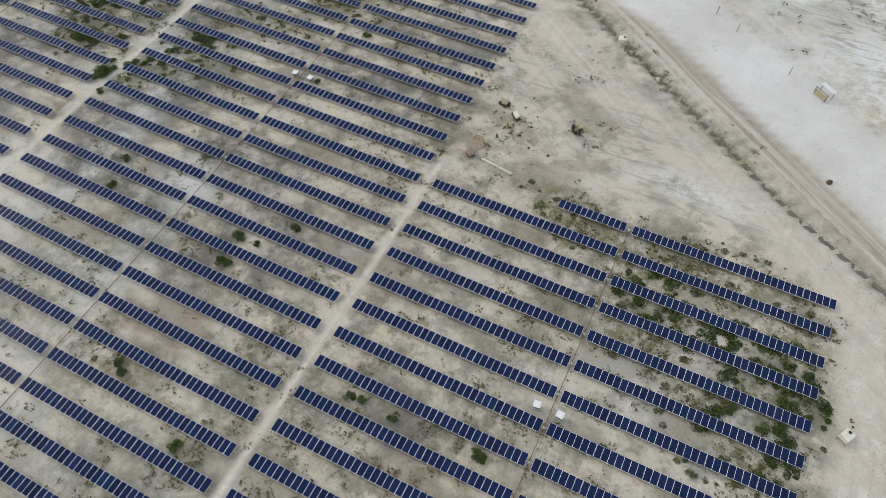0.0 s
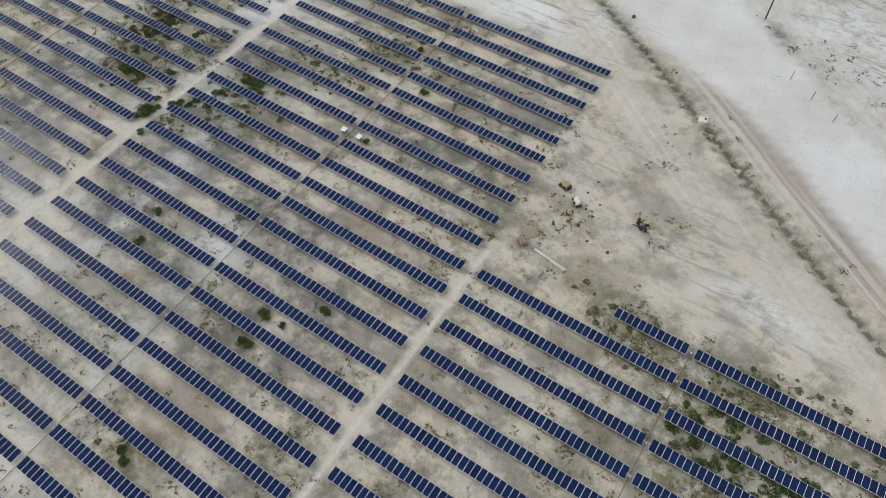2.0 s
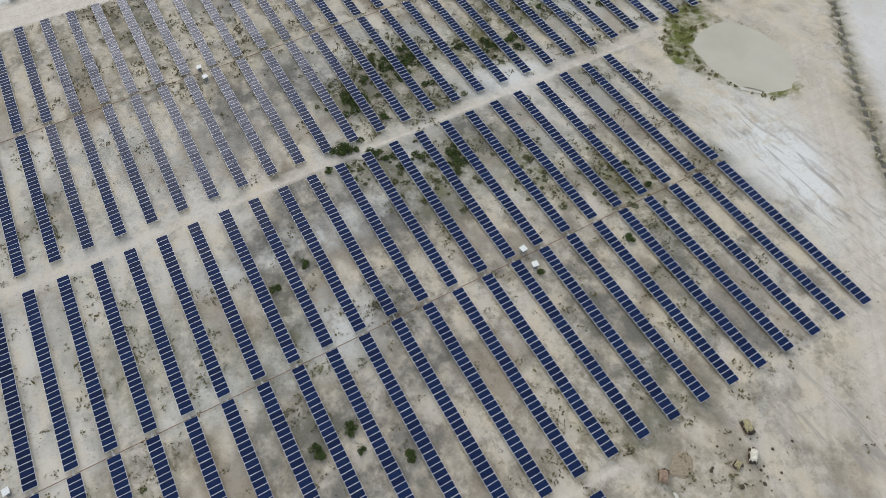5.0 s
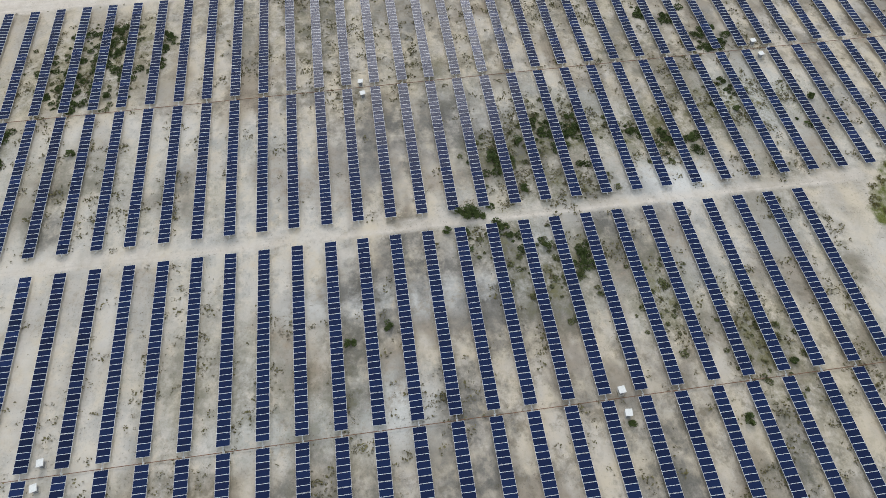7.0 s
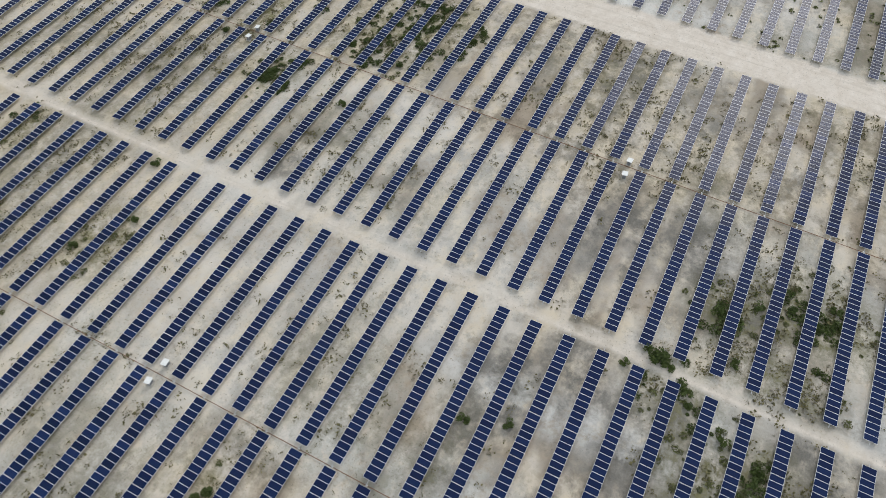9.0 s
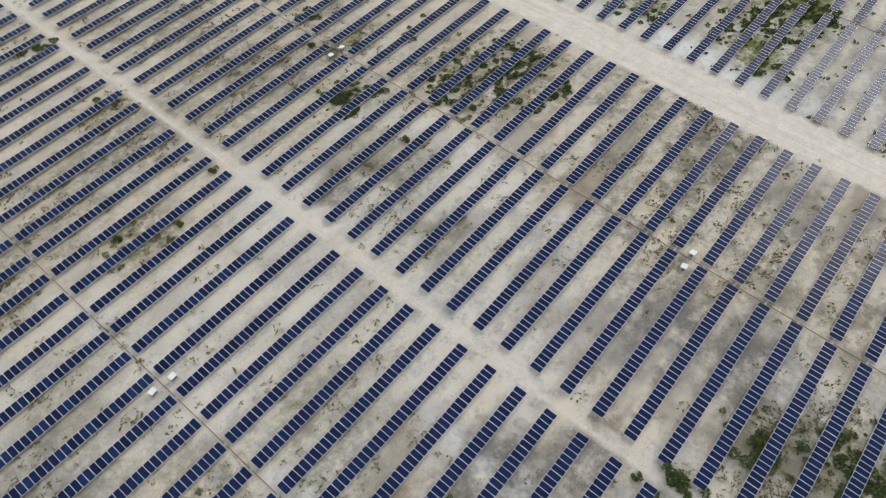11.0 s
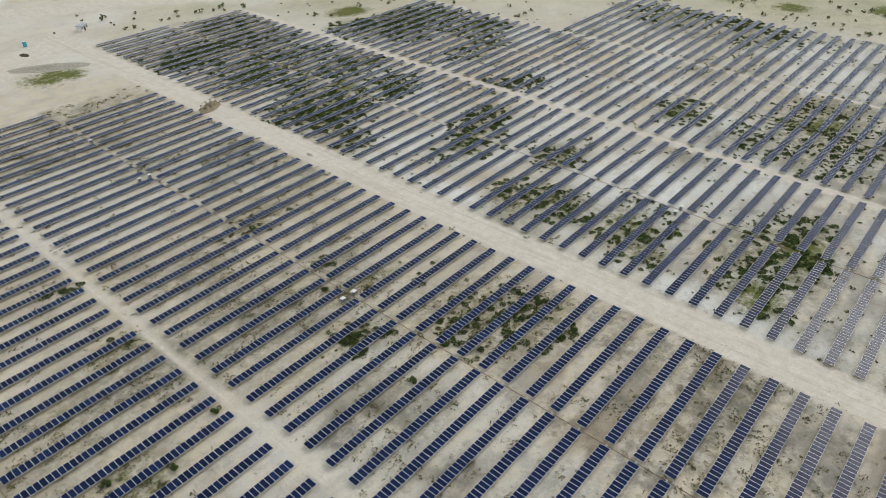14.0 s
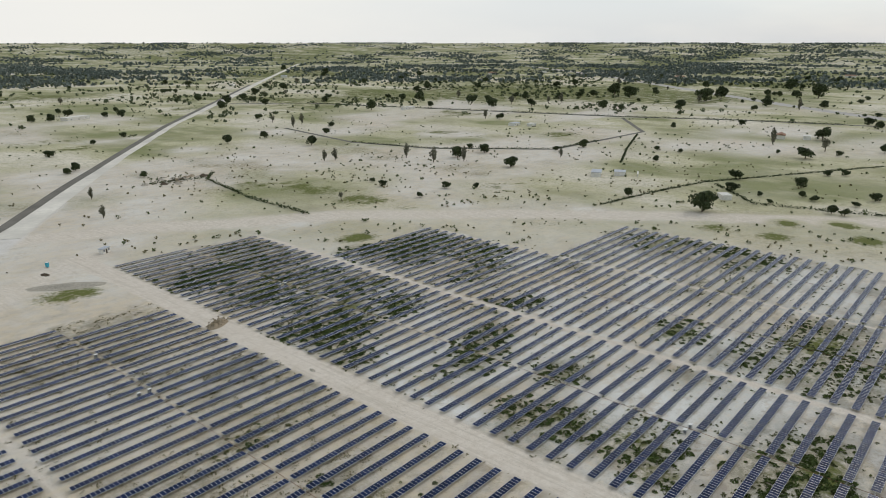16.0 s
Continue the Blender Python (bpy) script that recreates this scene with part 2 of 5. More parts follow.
M_TANBOARD = plain("brown_board", (0.34, 0.24, 0.17), 0.85, 0.0, 0.25, 3.0, 0.2)
M_BLUE = plain("turquoise_plastic", (0.05, 0.36, 0.46), 0.45, 0.0, 0.15, 2.0)
M_ROCK = plain("pale_rock", (0.4, 0.36, 0.29), 0.92, 0.0, 0.3, 1.5, 0.2)
M_EARTH = plain("dark_loose_earth", (0.11, 0.085, 0.06), 0.95, 0.0, 0.4, 0.6, 0.1)
M_BARK = plain("grey_brown_bark", (0.13, 0.1, 0.075), 0.9, 0.0, 0.3, 4.0, 0.2)
M_PLASTER = plain("limewashed_plaster", (0.72, 0.69, 0.62), 0.85, 0.0, 0.2, 0.8, 0.2)
M_TILEROOF = plain("faded_clay_roof", (0.3, 0.17, 0.11), 0.85, 0.0, 0.3, 0.8, 0.2)
M_SHEETROOF = plain("grey_sheet_roof", (0.42, 0.44, 0.47), 0.5, 0.3, 0.2, 0.8)
M_DIRTROAD = plain("pale_dirt_road", (0.68, 0.635, 0.55), 0.95, 0.0, 0.2, 0.03, 0.1)
M_ASPHALT = plain("dusty_asphalt", (0.44, 0.41, 0.37), 0.9, 0.0, 0.2, 0.05, 0.2)
M_CANAL = plain("dark_ditch_bed", (0.17, 0.155, 0.13), 0.9, 0.0, 0.3, 0.06, 0.2)
M_DRYBRUSH = leaf_material("dry_brush_twigs", (0.2, 0.16, 0.1), (0.34, 0.28, 0.18))
M_WEED = leaf_material("olive_weed_leaves", (0.085, 0.08, 0.033), (0.22, 0.19, 0.09))
M_SHRUB = leaf_material("green_shrub_leaves", (0.035, 0.053, 0.014), (0.1, 0.13, 0.036))
M_REED = leaf_material("yellow_green_reeds", (0.115, 0.105, 0.035), (0.25, 0.22, 0.085))
M_TREE = leaf_material("dark_tree_leaves", (0.03, 0.042, 0.018), (0.08, 0.1, 0.04))
M_MIDTREE = leaf_material("mid_green_tree_leaves", (0.06, 0.08, 0.038), (0.13, 0.15, 0.075))
M_FARSHRUB = leaf_material("olive_shrub_leaves", (0.085, 0.095, 0.032), (0.18, 0.185, 0.075))
# distance haze is painted into these leaves: paler and bluer than the nearer trees
M_FARTREE = leaf_material("hazed_far_tree_leaves", (0.1, 0.125, 0.112), (0.17, 0.195, 0.165))
M_GREYTREE = leaf_material("grey_green_tree_leaves", (0.11, 0.11, 0.075), (0.2, 0.19, 0.13))


def water_material():
    k = Nodes("muddy_water")
    c = k.mix(k.span(k.noise(0.08), 0.3, 0.7), (0.42, 0.38, 0.29), (0.5, 0.46, 0.36))
    k.bump(k.noise(2.0, 2.0), 0.05, 0.02)
    return k.done(c, 0.12, 0.0, 0.5)


M_WATER = water_material()

# ---- plan numbers ----
BASE = 0.75                            # the ground's level under the blocks
ROW_Y0, PITCH = 38.07, 5.62           # a row j lies along x at y = ROW_Y0 + PITCH * j
PANEL_Z, PANEL_W, STEP = 1.5, 1.98, 1.012
AISLE_AB, AISLE_BC, ROAD_CD, AISLE_DE, AISLE_EF = -41.8, -114.6, -190.9, -267.8, -338.2


def block_shift(x):
    """How far the rows of the block at x stand off the common row lines."""
    return np.select([x > AISLE_AB, x > AISLE_BC, x > ROAD_CD], [0.33, 0.0, -0.42], 0.46)


def row_y(j, x):
    return ROW_Y0 + PITCH * j + float(block_shift(x))


# ---- mesh helpers ----
rng = np.random.default_rng(7)


def mesh_from(name, verts, faces, mats, face_mats=None, smooth=False):
    me = bpy.data.meshes.new(name)
    verts = np.asarray(verts, dtype=np.float32).reshape(-1, 3)
    faces = np.asarray(faces, dtype=np.int32)
    n, w = faces.shape
    me.vertices.add(len(verts))
    me.vertices.foreach_set("co", verts.ravel())
    me.loops.add(n * w)
    me.loops.foreach_set("vertex_index", faces.ravel())
    me.polygons.add(n)
    me.polygons.foreach_set("loop_start", np.arange(n, dtype=np.int32) * w)
    for m in mats if isinstance(mats, (list, tuple)) else [mats]:
        me.materials.append(m)
    if face_mats is not None:
        me.polygons.foreach_set("material_index", np.asarray(face_mats, dtype=np.int32))
    me.polygons.foreach_set("use_smooth", np.full(n, smooth, dtype=bool))
    me.update(calc_edges=True)
    return me


def bm_mesh(name, bm, mats, smooth=False):
    me = bpy.data.meshes.new(name)
    bm.to_mesh(me)
    bm.free()
    for m in mats if isinstance(mats, (list, tuple)) else [mats]:
        me.materials.append(m)
    for p in me.polygons:
        p.use_smooth = smooth
    return me


def add_box(bm, sx, sy, sz, at=(0, 0, 0), bevel=0.0, turn=None):
    """A box with its centre at `at`, with worn edges where bevel is given."""
    m = Matrix.Translation(at) @ (turn or Matrix.Identity(4)) @ Matrix.Diagonal((sx, sy, sz, 1))
    got = bmesh.ops.create_cube(bm, size=1.0, matrix=m)
    if bevel:
        edges = list({e for v in got["verts"] for e in v.link_edges})
        bmesh.ops.bevel(bm, geom=edges, offset=bevel, segments=1, affect="EDGES")


def add_rod(bm, a, b, r0, r1=None, sides=8):
    a, b = Vector(a), Vector(b)
    d = b - a
    m = Matrix.Translation((a + b) / 2) @ d.to_track_quat("Z", "Y").to_matrix().to_4x4()
    bmesh.ops.create_cone(bm, cap_ends=True, segments=sides, radius1=r0, radius2=r0 if r1 is None else r1, depth=d.length, matrix=m)


def part(name, data, parent, label="", m=None):
    ob = new(name, data)
    ob.parent = parent
    if m is not None:
        ob.matrix_basis = m
    if label:
        tagged(ob, label)
    return ob


def thing(name, m, label, category, group=""):
    ob = new(name)
    ob.empty_display_size = 0.3
    ob.matrix_basis = m
    return tagged(ob, label, category, group)


def leaf_cloud(n, size, place, spread=1.0):
    """n small leaf quads; place(n) gives their centres."""
    c = place(n)
    u = rng.normal(size=(n, 3))
    u /= np.linalg.norm(u, axis=1, keepdims=True)
    v = np.cross(u, rng.normal(size=(n, 3)))
    v /= np.linalg.norm(v, axis=1, keepdims=True)
    s = np.reshape(size, (-1, 1)) * rng.uniform(0.55, 1.35, (n, 1)) * spread
    quad = np.stack([c - u * s - v * s * 0.55, c + u * s * 0.2 - v * s * 0.8, c + u * s + v * s * 0.5, c - u * s * 0.3 + v * s * 0.7], 1)
    return quad.reshape(-1, 3), np.arange(n * 4).reshape(-1, 4)


def lumps(n, count, rx, ry, rz, z0, seed, reach=0.75):
    """Centres in a handful of overlapping lumps, denser to their outside."""
    r = np.random.default_rng(seed)
    cc = r.normal(size=(count, 3))
    cc /= np.linalg.norm(cc, axis=1, keepdims=True)
    cc *= r.uniform(0.2, reach, (count, 1))
    k = r.integers(0, count, n)
    d = r.normal(size=(n, 3))
    d /= np.linalg.norm(d, axis=1, keepdims=True)
    p = cc[k] + d * (r.uniform(0.15, 1, (n, 1)) ** 0.4) * r.uniform(0.3, 0.5, count)[k][:, None]
    p = p * [rx, ry, rz]
    p[:, 2] = np.maximum(p[:, 2] + z0, 0.03)
    return p


# ---- smooth random field for the plan ----
def field(x, y, scale, seed):
    r = np.random.default_rng(seed)
    t = r.random((256, 256))
    out, amp, tot = 0.0, 1.0, 0.0
    for o in range(4):
        u, v = x / scale * 2 ** o + 17.3 * o + 1000, y / scale * 2 ** o + 5.1 * o + 1000
        i, j = np.floor(u).astype(int), np.floor(v).astype(int)
        a, b = u - i, v - j
        a, b = a * a * (3 - 2 * a), b * b * (3 - 2 * b)
        g = lambda p, q: t[p % 256, q % 256]
        out = out + amp * ((g(i, j) * (1 - a) + g(i + 1, j) * a) * (1 - b) + (g(i, j + 1) * (1 - a) + g(i + 1, j + 1) * a) * b)
        tot += amp
        amp *= 0.5
    return out / tot


def near_line(x, y, pts):
    """Distance to a polyline."""
    best = np.full(np.shape(x), 1e9)
    for (ax, ay), (bx, by) in zip(pts, pts[1:]):
        dx, dy = bx - ax, by - ay
        t = np.clip(((x - ax) * dx + (y - ay) * dy) / (dx * dx + dy * dy), 0, 1)
        best = np.minimum(best, np.hypot(x - ax - t * dx, y - ay - t * dy))
    return best


def blobs(x, y, spots):
    """The greatest of some soft round spots (x, y, radius along x, radius along y)."""
    best = np.zeros(np.shape(x))
    for cx, cy, rx, ry in spots:
        best = np.maximum(best, np.clip(1.35 - np.hypot((x - cx) / rx, (y - cy) / ry), 0, 1))
    return best


def soft(d, inner, outer):
    return np.clip((outer - d) / (outer - inner), 0, 1)


DITCH = [(-110, 190), (-78, 165.6), (-60, 152.9), (-38, 138), (-6.5, 114.3), (19, 94.7), (36, 84.5), (75, 58)]
HAUL_ROAD = [(-120, 215), (-78, 186), (-46, 164), (-16, 144), (20, 117), (34, 106), (80, 74)]
RIM_TRACK = [(-95, 164), (-62, 146), (-37, 124), (-16, 108), (9, 95), (25, 87), (33.5, 77), (36, 65), (38, 30), (39, -40)]
CROSS_ROAD = [(-150, -330), (-239, -293), (-272, -266), (-326, -235), (-391, -163), (-450, -87), (-509, 6), (-560, 100)]
LONG_ROAD = [(-90, -200), (-181.5, -324), (-240.6, -407), (-336.6, -536), (-499, -739), (-765, -1033), (-1045, -1354), (-1546, -1915), (-2600, -3100)]
WEED_SPOTS = [(25, 57, 9, 7), (15, 51, 7, 5), (-1, 71, 8, 5), (-11, 74, 8, 4), (13, 76, 14, 6), (24, 68, 9, 5), (-17, 79, 9, 5), (-128, 76, 7, 7), (-111, 73, 7, 8),
              (-104, 87, 6, 6), (-134, 88, 8, 10), (-165, -4, 13, 14), (-172, 4, 8, 9), (-131, 107, 8, 9), (-135, 127, 8, 12), (-142, -22, 8, 5), (-157, -74, 12, 6), (-157, -33, 10, 4), (-120, 85, 5, 12), (-100, 80, 8, 8), (-95, 97, 10, 6), (-85, 110, 10, 6), (-66, 18, 6, 4), (-94, -24, 8, 5), (-70, -35, 6, 10), (-108, -56, 6, 4), (3, 62, 8, 8), (20, 46, 10, 5)]
SHRUB_SPOTS = [(-160, -8, 8, 6), (-171, -2, 7, 7), (-166, 6, 6, 5), (-170, 9, 5, 4), (-159, -31, 5, 3), (-140, -21, 4, 4), (-145, -17, 3, 3), (-126, 73, 3, 3), (-134, 86, 4, 3), (-129, 91, 5, 3), (-130, 103, 3, 3), (-127, 109, 4, 3),
               (-127, 114, 3, 3), (-139, 126, 4, 3), (-130, 125, 5, 3), (-132, 139, 4, 4), (-155, 128, 5, 4), (-168, 119, 6, 5), (-116, 70, 2, 3), (-113, 74, 3, 5), (-110, 77, 3, 3), (-111, 66, 3, 3), (-106, 65, 3, 2), (-101, 87, 3, 3),
               (-106, 88, 3, 3), (-133, 91, 4, 3), (-127, 75, 4, 3), (25, 56, 6, 7), (22, 49, 7, 5), (19, 63, 9, 5), (8, 66, 8, 5), (-2, 70, 5, 4), (-167, -26, 5, 3), (-161, -28, 5, 3), (-155, -47, 3, 3), (-142, -23, 4, 3), (-110, -59, 4, 3), (-155, -74, 5, 4), (-109, -83, 4, 4)]
FAR_DAMP = [(-218, -196, 16, 12), (-226, -168, 18, 12), (-217, -157, 12, 10), (-228, -140, 14, 9), (-216, -112, 14, 8), (-238, -128, 8, 9), (-256, -137, 10, 9), (-298, -150, 16, 14), (-284, -174, 12, 10), (-388, -27, 14, 16), (-268, -82, 9, 7),
            (-244, -66, 9, 7), (-238, -32, 8, 7), (-207, 9, 6, 8), (-214, -18, 9, 9), (-234, 40, 8, 6), (-205, 37, 5, 4)]
FAR_SPOTS = [(-216, 2, 14, 11), (-209, 36, 8, 9), (-226, 30, 12, 10), (-210, -30, 10, 8), (-213, -110, 17, 15), (-214, -196, 22, 17), (-246, -111, 12, 12), (-244, -163, 16, 12),
             (-317, -158, 20, 18), (-279, -75, 10, 7), (-244, -67, 14, 8), (-399, -38, 8, 26), (-240, -34, 12, 8), (-233, 37, 18, 9), (-251, -217, 14, 14), (-296, -165, 24, 12), (-299, -112, 18, 10), (-291, -20, 12, 10), (-232, -190, 30, 14), (-225, -120, 28, 16), (-205, -95, 8, 12), (-250, -140, 14, 10), (-320, -130, 16, 14), (-228, -60, 16, 10), (-300, 20, 30, 20), (-390, -70, 14, 20)] + FAR_DAMP
DAMP_SPOTS = [(-20.5, 158, 6, 5), (-99, 50, 12, 7), (-106, 58, 9, 8), (-138, 68, 9, 8), (-174, 44, 14, 3), (-125, -6, 7, 4), (-90, 47, 9, 4), (-135, 55, 10, 8), (-128, 16, 6, 3), (-100, 74, 12, 12),
              (-66, 41, 10, 8), (-58, 52, 8, 6), (-110, 95, 12, 8), (-25, 31, 9, 5), (-130, 80, 10, 12), (24, 57, 10, 8), (-75, 62, 12, 5), (-62, 90, 14, 5), (-60, 108, 12, 4)]
PALE_SPOTS = [(-119, 106, 6, 16), (-136, 131, 12, 12), (-108, 79, 6, 4), (-82, 50, 7, 10), (-80, 36, 5, 14), (-200, 28, 6, 40), (-204, -17, 5, 12), (-265, 10, 50, 26),
              (-70, 141, 28, 11), (2, 92, 12, 4), (45, 140, 60, 30), (10, 165, 50, 25), (-380, 0, 40, 30), (-100, 60, 4, 30), (-235, -5, 30, 30), (-201, -50, 5, 42), (-280, -10, 14, 14), (-362, 17, 20, 14), (-233, -57, 9, 6), (-331, -49, 16, 12), (-292, -2, 12, 8), (-212, -78, 7, 20)]
POND_RIM = [(-99, 153, 17, 13)]
FAR_GREEN = [(-167, -216, 14, 11), (-300, -192, 13, 11), (-437, -60, 13, 12), (-440, -30, 12, 11), (-461, 6, 13, 12), (-473, -33, 12, 11), (-488, -9, 12, 12)]
FIELD_GREEN = [(-330, -700, 60, 34), (-340, -623, 40, 30), (-587, -900, 70, 50), (-600, -1275, 120, 60), (-540, -1335, 90, 60), (-361, -309, 22, 40), (-363, -255, 22, 24), (-350, -350, 20, 26), (-355, -218, 18, 16),
               (-454, -208, 22, 20), (-1670, -600, 160, 120), (-1608, -289, 120, 90), (-1448, -346, 110, 60), (-640, -420, 40, 50), (-820, -560, 50, 70), (-720, -330, 40, 24)]
FIELD_PALE = [(-530, -580, 45, 40), (-405, -455, 32, 26), (-271, -356, 26, 22), (-402, -531, 32, 26), (-290, -480, 26, 22), (-256, -484, 26, 22), (-714, -198, 34, 24), (-733, -127, 34, 22), (-860, -196, 46, 34), (-580, -525, 44, 34),
              (-185, -240, 22, 34), (-215, -275, 26, 18), (-160, -300, 40, 30), (-250, -330, 30, 30), (-430, -130, 14, 26), (-300, -240, 30, 16), (-390, -200, 16, 20)]


def pond_edge(x, y):
    return np.hypot((x + 99) / 12.0, (y - 154) / 9.5) + 0.35 * (field(x, y, 9.0, 31) - 0.5)


def ground_height(x, y):
    r = np.hypot(x + 70, y - 60)
    z = (field(x, y, 14.0, 3) - 0.5) * 0.3 * np.clip((520 - r) / 120, 0, 1)
    wild = soft(near_line(x, y, HAUL_ROAD), 0, 60) * (y + 0.75 * x > 78)
    z = z + wild * (field(x, y, 6.0, 5) - 0.5) * 0.5
    d = near_line(x, y, DITCH)
    z = z - 0.7 * soft(d, 0.4, 1.8) + 0.45 * soft(np.abs(d - 3.0), 0.2, 1.6)
    z = z - 0.9 * np.clip((1.05 - pond_edge(x, y)) * 4, 0, 1)
    return z + BASE + np.clip((r - 3300) / 1500, 0, 1) ** 1.4 * 79.0


def in_array(x, y):
    """1 where the panel blocks stand."""
    a = (x > -41) & (x < 31) & (y < 80)
    b = (x > -116) & (x <= -41) & (y < 131) & (y > -185)
    c = (x > -188) & (x <= -116) & (y < 200) & (y > -186)
    d = (x > -268) & (x <= -188) & (y < 130) & (y > -240)
    e = (x > -338) & (x <= -268) & (y < 110) & (y > -178)
    f = (x > -410) & (x <= -338) & (y < 100) & (y > -100)
    return (a | b | c | d | e | f).astype(float)


def ground_fields(x, y):
    r = np.hypot(x + 70, y - 60)
    n1, n2 = field(x, y, 22.0, 11), field(x, y, 60.0, 12)
    inside = in_array(x + 9 * (field(x, y, 7.0, 22) - 0.5), y + 9 * (field(x, y, 7.0, 23) - 0.5))
    wob = (field(x, y, 10.0, 21) - 0.5) * 1.6
    track = 0.62 * soft(np.abs(x - AISLE_AB + wob), 0.7, 2.0) * (y < 79)
    track = np.maximum(track, 0.58 * soft(np.abs(x - AISLE_BC + wob), 0.7, 2.0) * (y > -190) * (y < 200))
    track = np.maximum(track, soft(np.abs(x - ROAD_CD + wob), 3.6, 6.2) * (y > -265))
    track = np.maximum(track, soft(np.abs(x - AISLE_DE + wob), 1.0, 2.6) * (y > -235))
    track = np.maximum(track, 0.8 * soft(np.abs(x - AISLE_EF + wob), 0.6, 1.8) * (y > -170))
    track = np.maximum(track, 0.55 * soft(near_line(x, y, RIM_TRACK) + wob, 2.5, 9.0))
    track = np.maximum(track, 0.6 * soft(near_line(x, y, CROSS_ROAD) + 3 * wob, 7.0, 20.0))
    track = np.maximum(track, 0.55 * soft(near_line(x, y, [(-196, -262), (-150, -235), (-120, -200)]) + wob, 5.0, 22.0))
    haul, ditch = near_line(x, y, HAUL_ROAD), near_line(x, y, DITCH)
    beyond = soft(near_line(x, y, [(-115, 205), (-78, 176), (-30, 142), (15, 108), (40, 88), (78, 62)]) + wob, 3.0, 6.5)
    beyond = beyond * np.clip((x + 62) / 25, 0.25, 1)
    rut = np.maximum(beyond, 0.35 * soft(near_line(x, y, RIM_TRACK) + 2 * wob, 1.0, 5.0) * (y > 75))
    gravel = soft(haul + 3 * (n1 - 0.5) - 4.5 * np.clip((-18 - x) / 20, 0, 1), 8.0, 10.0)
    gravel = np.maximum(gravel, soft(near_line(x, y, LONG_ROAD) + wob, 6.0, 9.0) * (r < 480))
    wild = np.clip(((y - 148) * 0.788 + (x + 8) * 0.616 - 10) / 6, 0, 1)
    damp = np.clip(1.5 * blobs(x, y, DAMP_SPOTS), 0, 1) + inside * np.clip((n1 - 0.62) * 4, 0, 0.6)
    damp = np.maximum(damp, soft(ditch, 0.3, 1.7))
    damp = np.maximum(damp, 0.6 * np.clip(1.4 * blobs(x, y, FAR_DAMP), 0, 1) * np.clip((field(x, y, 12.0, 66) - 0.34) * 5, 0.2, 1))
    pale = np.maximum(blobs(x, y, PALE_SPOTS), np.clip((n2 - 0.52) * 4, 0, 0.32) * inside)
    pale = np.maximum(np.maximum(pale, 0.8 * wild), 0.55 * blobs(x, y, FIELD_PALE))
    weeds = np.maximum(blobs(x, y, WEED_SPOTS), blobs(x, y, FAR_SPOTS))
    grass = np.clip(weeds * 0.9 + inside * np.clip((n1 - 0.42) * 1.5, 0, 0.45), 0, 1)
    grass = np.maximum(grass, soft(ditch, 1.0, 2.2))
    yard = (x > -45) * (1 - inside) * (ditch > 3)
    grass = np.maximum(grass, 0.45 * yard * np.clip((field(x, y, 9.0, 26) - 0.52) * 5, 0, 1))
    out = 1 - inside
    far = np.clip((r - 300) / 160, 0, 1) * out * (x < -120)
    n3, n4 = field(x, y, 150.0, 14), field(x, y, 420.0, 15)
    pasture = far * np.clip(np.clip((n3 - 0.36) * 5.0, 0, 1) * np.clip(0.8 + (r - 400) / 1200, 0, 1) + np.clip((r - 900) / 900, 0, 1), 0, 1)
    bare = np.maximum(blobs(x, y, FIELD_PALE), np.clip((field(x, y, 80.0, 62) - 0.59) * 6, 0, 1) * np.clip((1700 - r) / 500, 0, 1) * far)
    pale, pasture = np.maximum(pale, 0.45 * bare), pasture * (1 - bare)
    pale = np.maximum(pale, 0.8 * inside * (x < -194) * np.clip((field(x, y, 18.0, 67) - 0.42) * 4, 0, 1))
    pale = np.maximum(pale, 0.4 * out * (x < -150) * np.clip((field(x, y, 34.0, 68) - 0.3) * 3, 0, 1))
    grass = np.maximum(grass, far * (1 - bare) * np.clip((field(x, y, 55.0, 16) - 0.55) * 5, 0, 0.8))
    grass = np.maximum(grass, far * np.clip((r - 1000) / 1400, 0, 0.6))
    edge = pond_edge(x, y)
    ring = soft(edge - 0.4 * np.clip((-93 - x) / 12, 0, 1), 1.12, 1.4) * (edge > 0.9) * np.clip((166 - y) / 10, 0.25, 1)
    lush = np.maximum(0.68 * ring, 0.78 * blobs(x, y, FAR_GREEN))
    lush = np.maximum(lush, 0.72 * blobs(x, y, FIELD_GREEN) * np.clip((field(x, y, 24.0, 64) - 0.3) * 4, 0, 1))
    lush = np.maximum(lush, 0.6 * blobs(x, y, FAR_SPOTS) * np.clip((field(x, y, 9.0, 61) - 0.36) * 5, 0, 1))
    track, rut = track * (1 - np.maximum(ring, blobs(x, y, FAR_GREEN))), rut * (1 - ring)
    lush = np.maximum(lush, far * np.clip((n4 - 0.54) * 6, 0, 0.75) * np.clip((r - 600) / 700, 0, 1))
    lush = np.maximum(lush, 0.5 * np.clip((r - 1300) / 900, 0, 1) * far)
    rut = np.maximum(rut, 0.22 * yard * (y > 70) * (x > -44) * np.clip((field(x, y, 12.0, 63) - 0.3) * 4, 0, 1))
    keep = 1 - np.maximum(track, gravel)
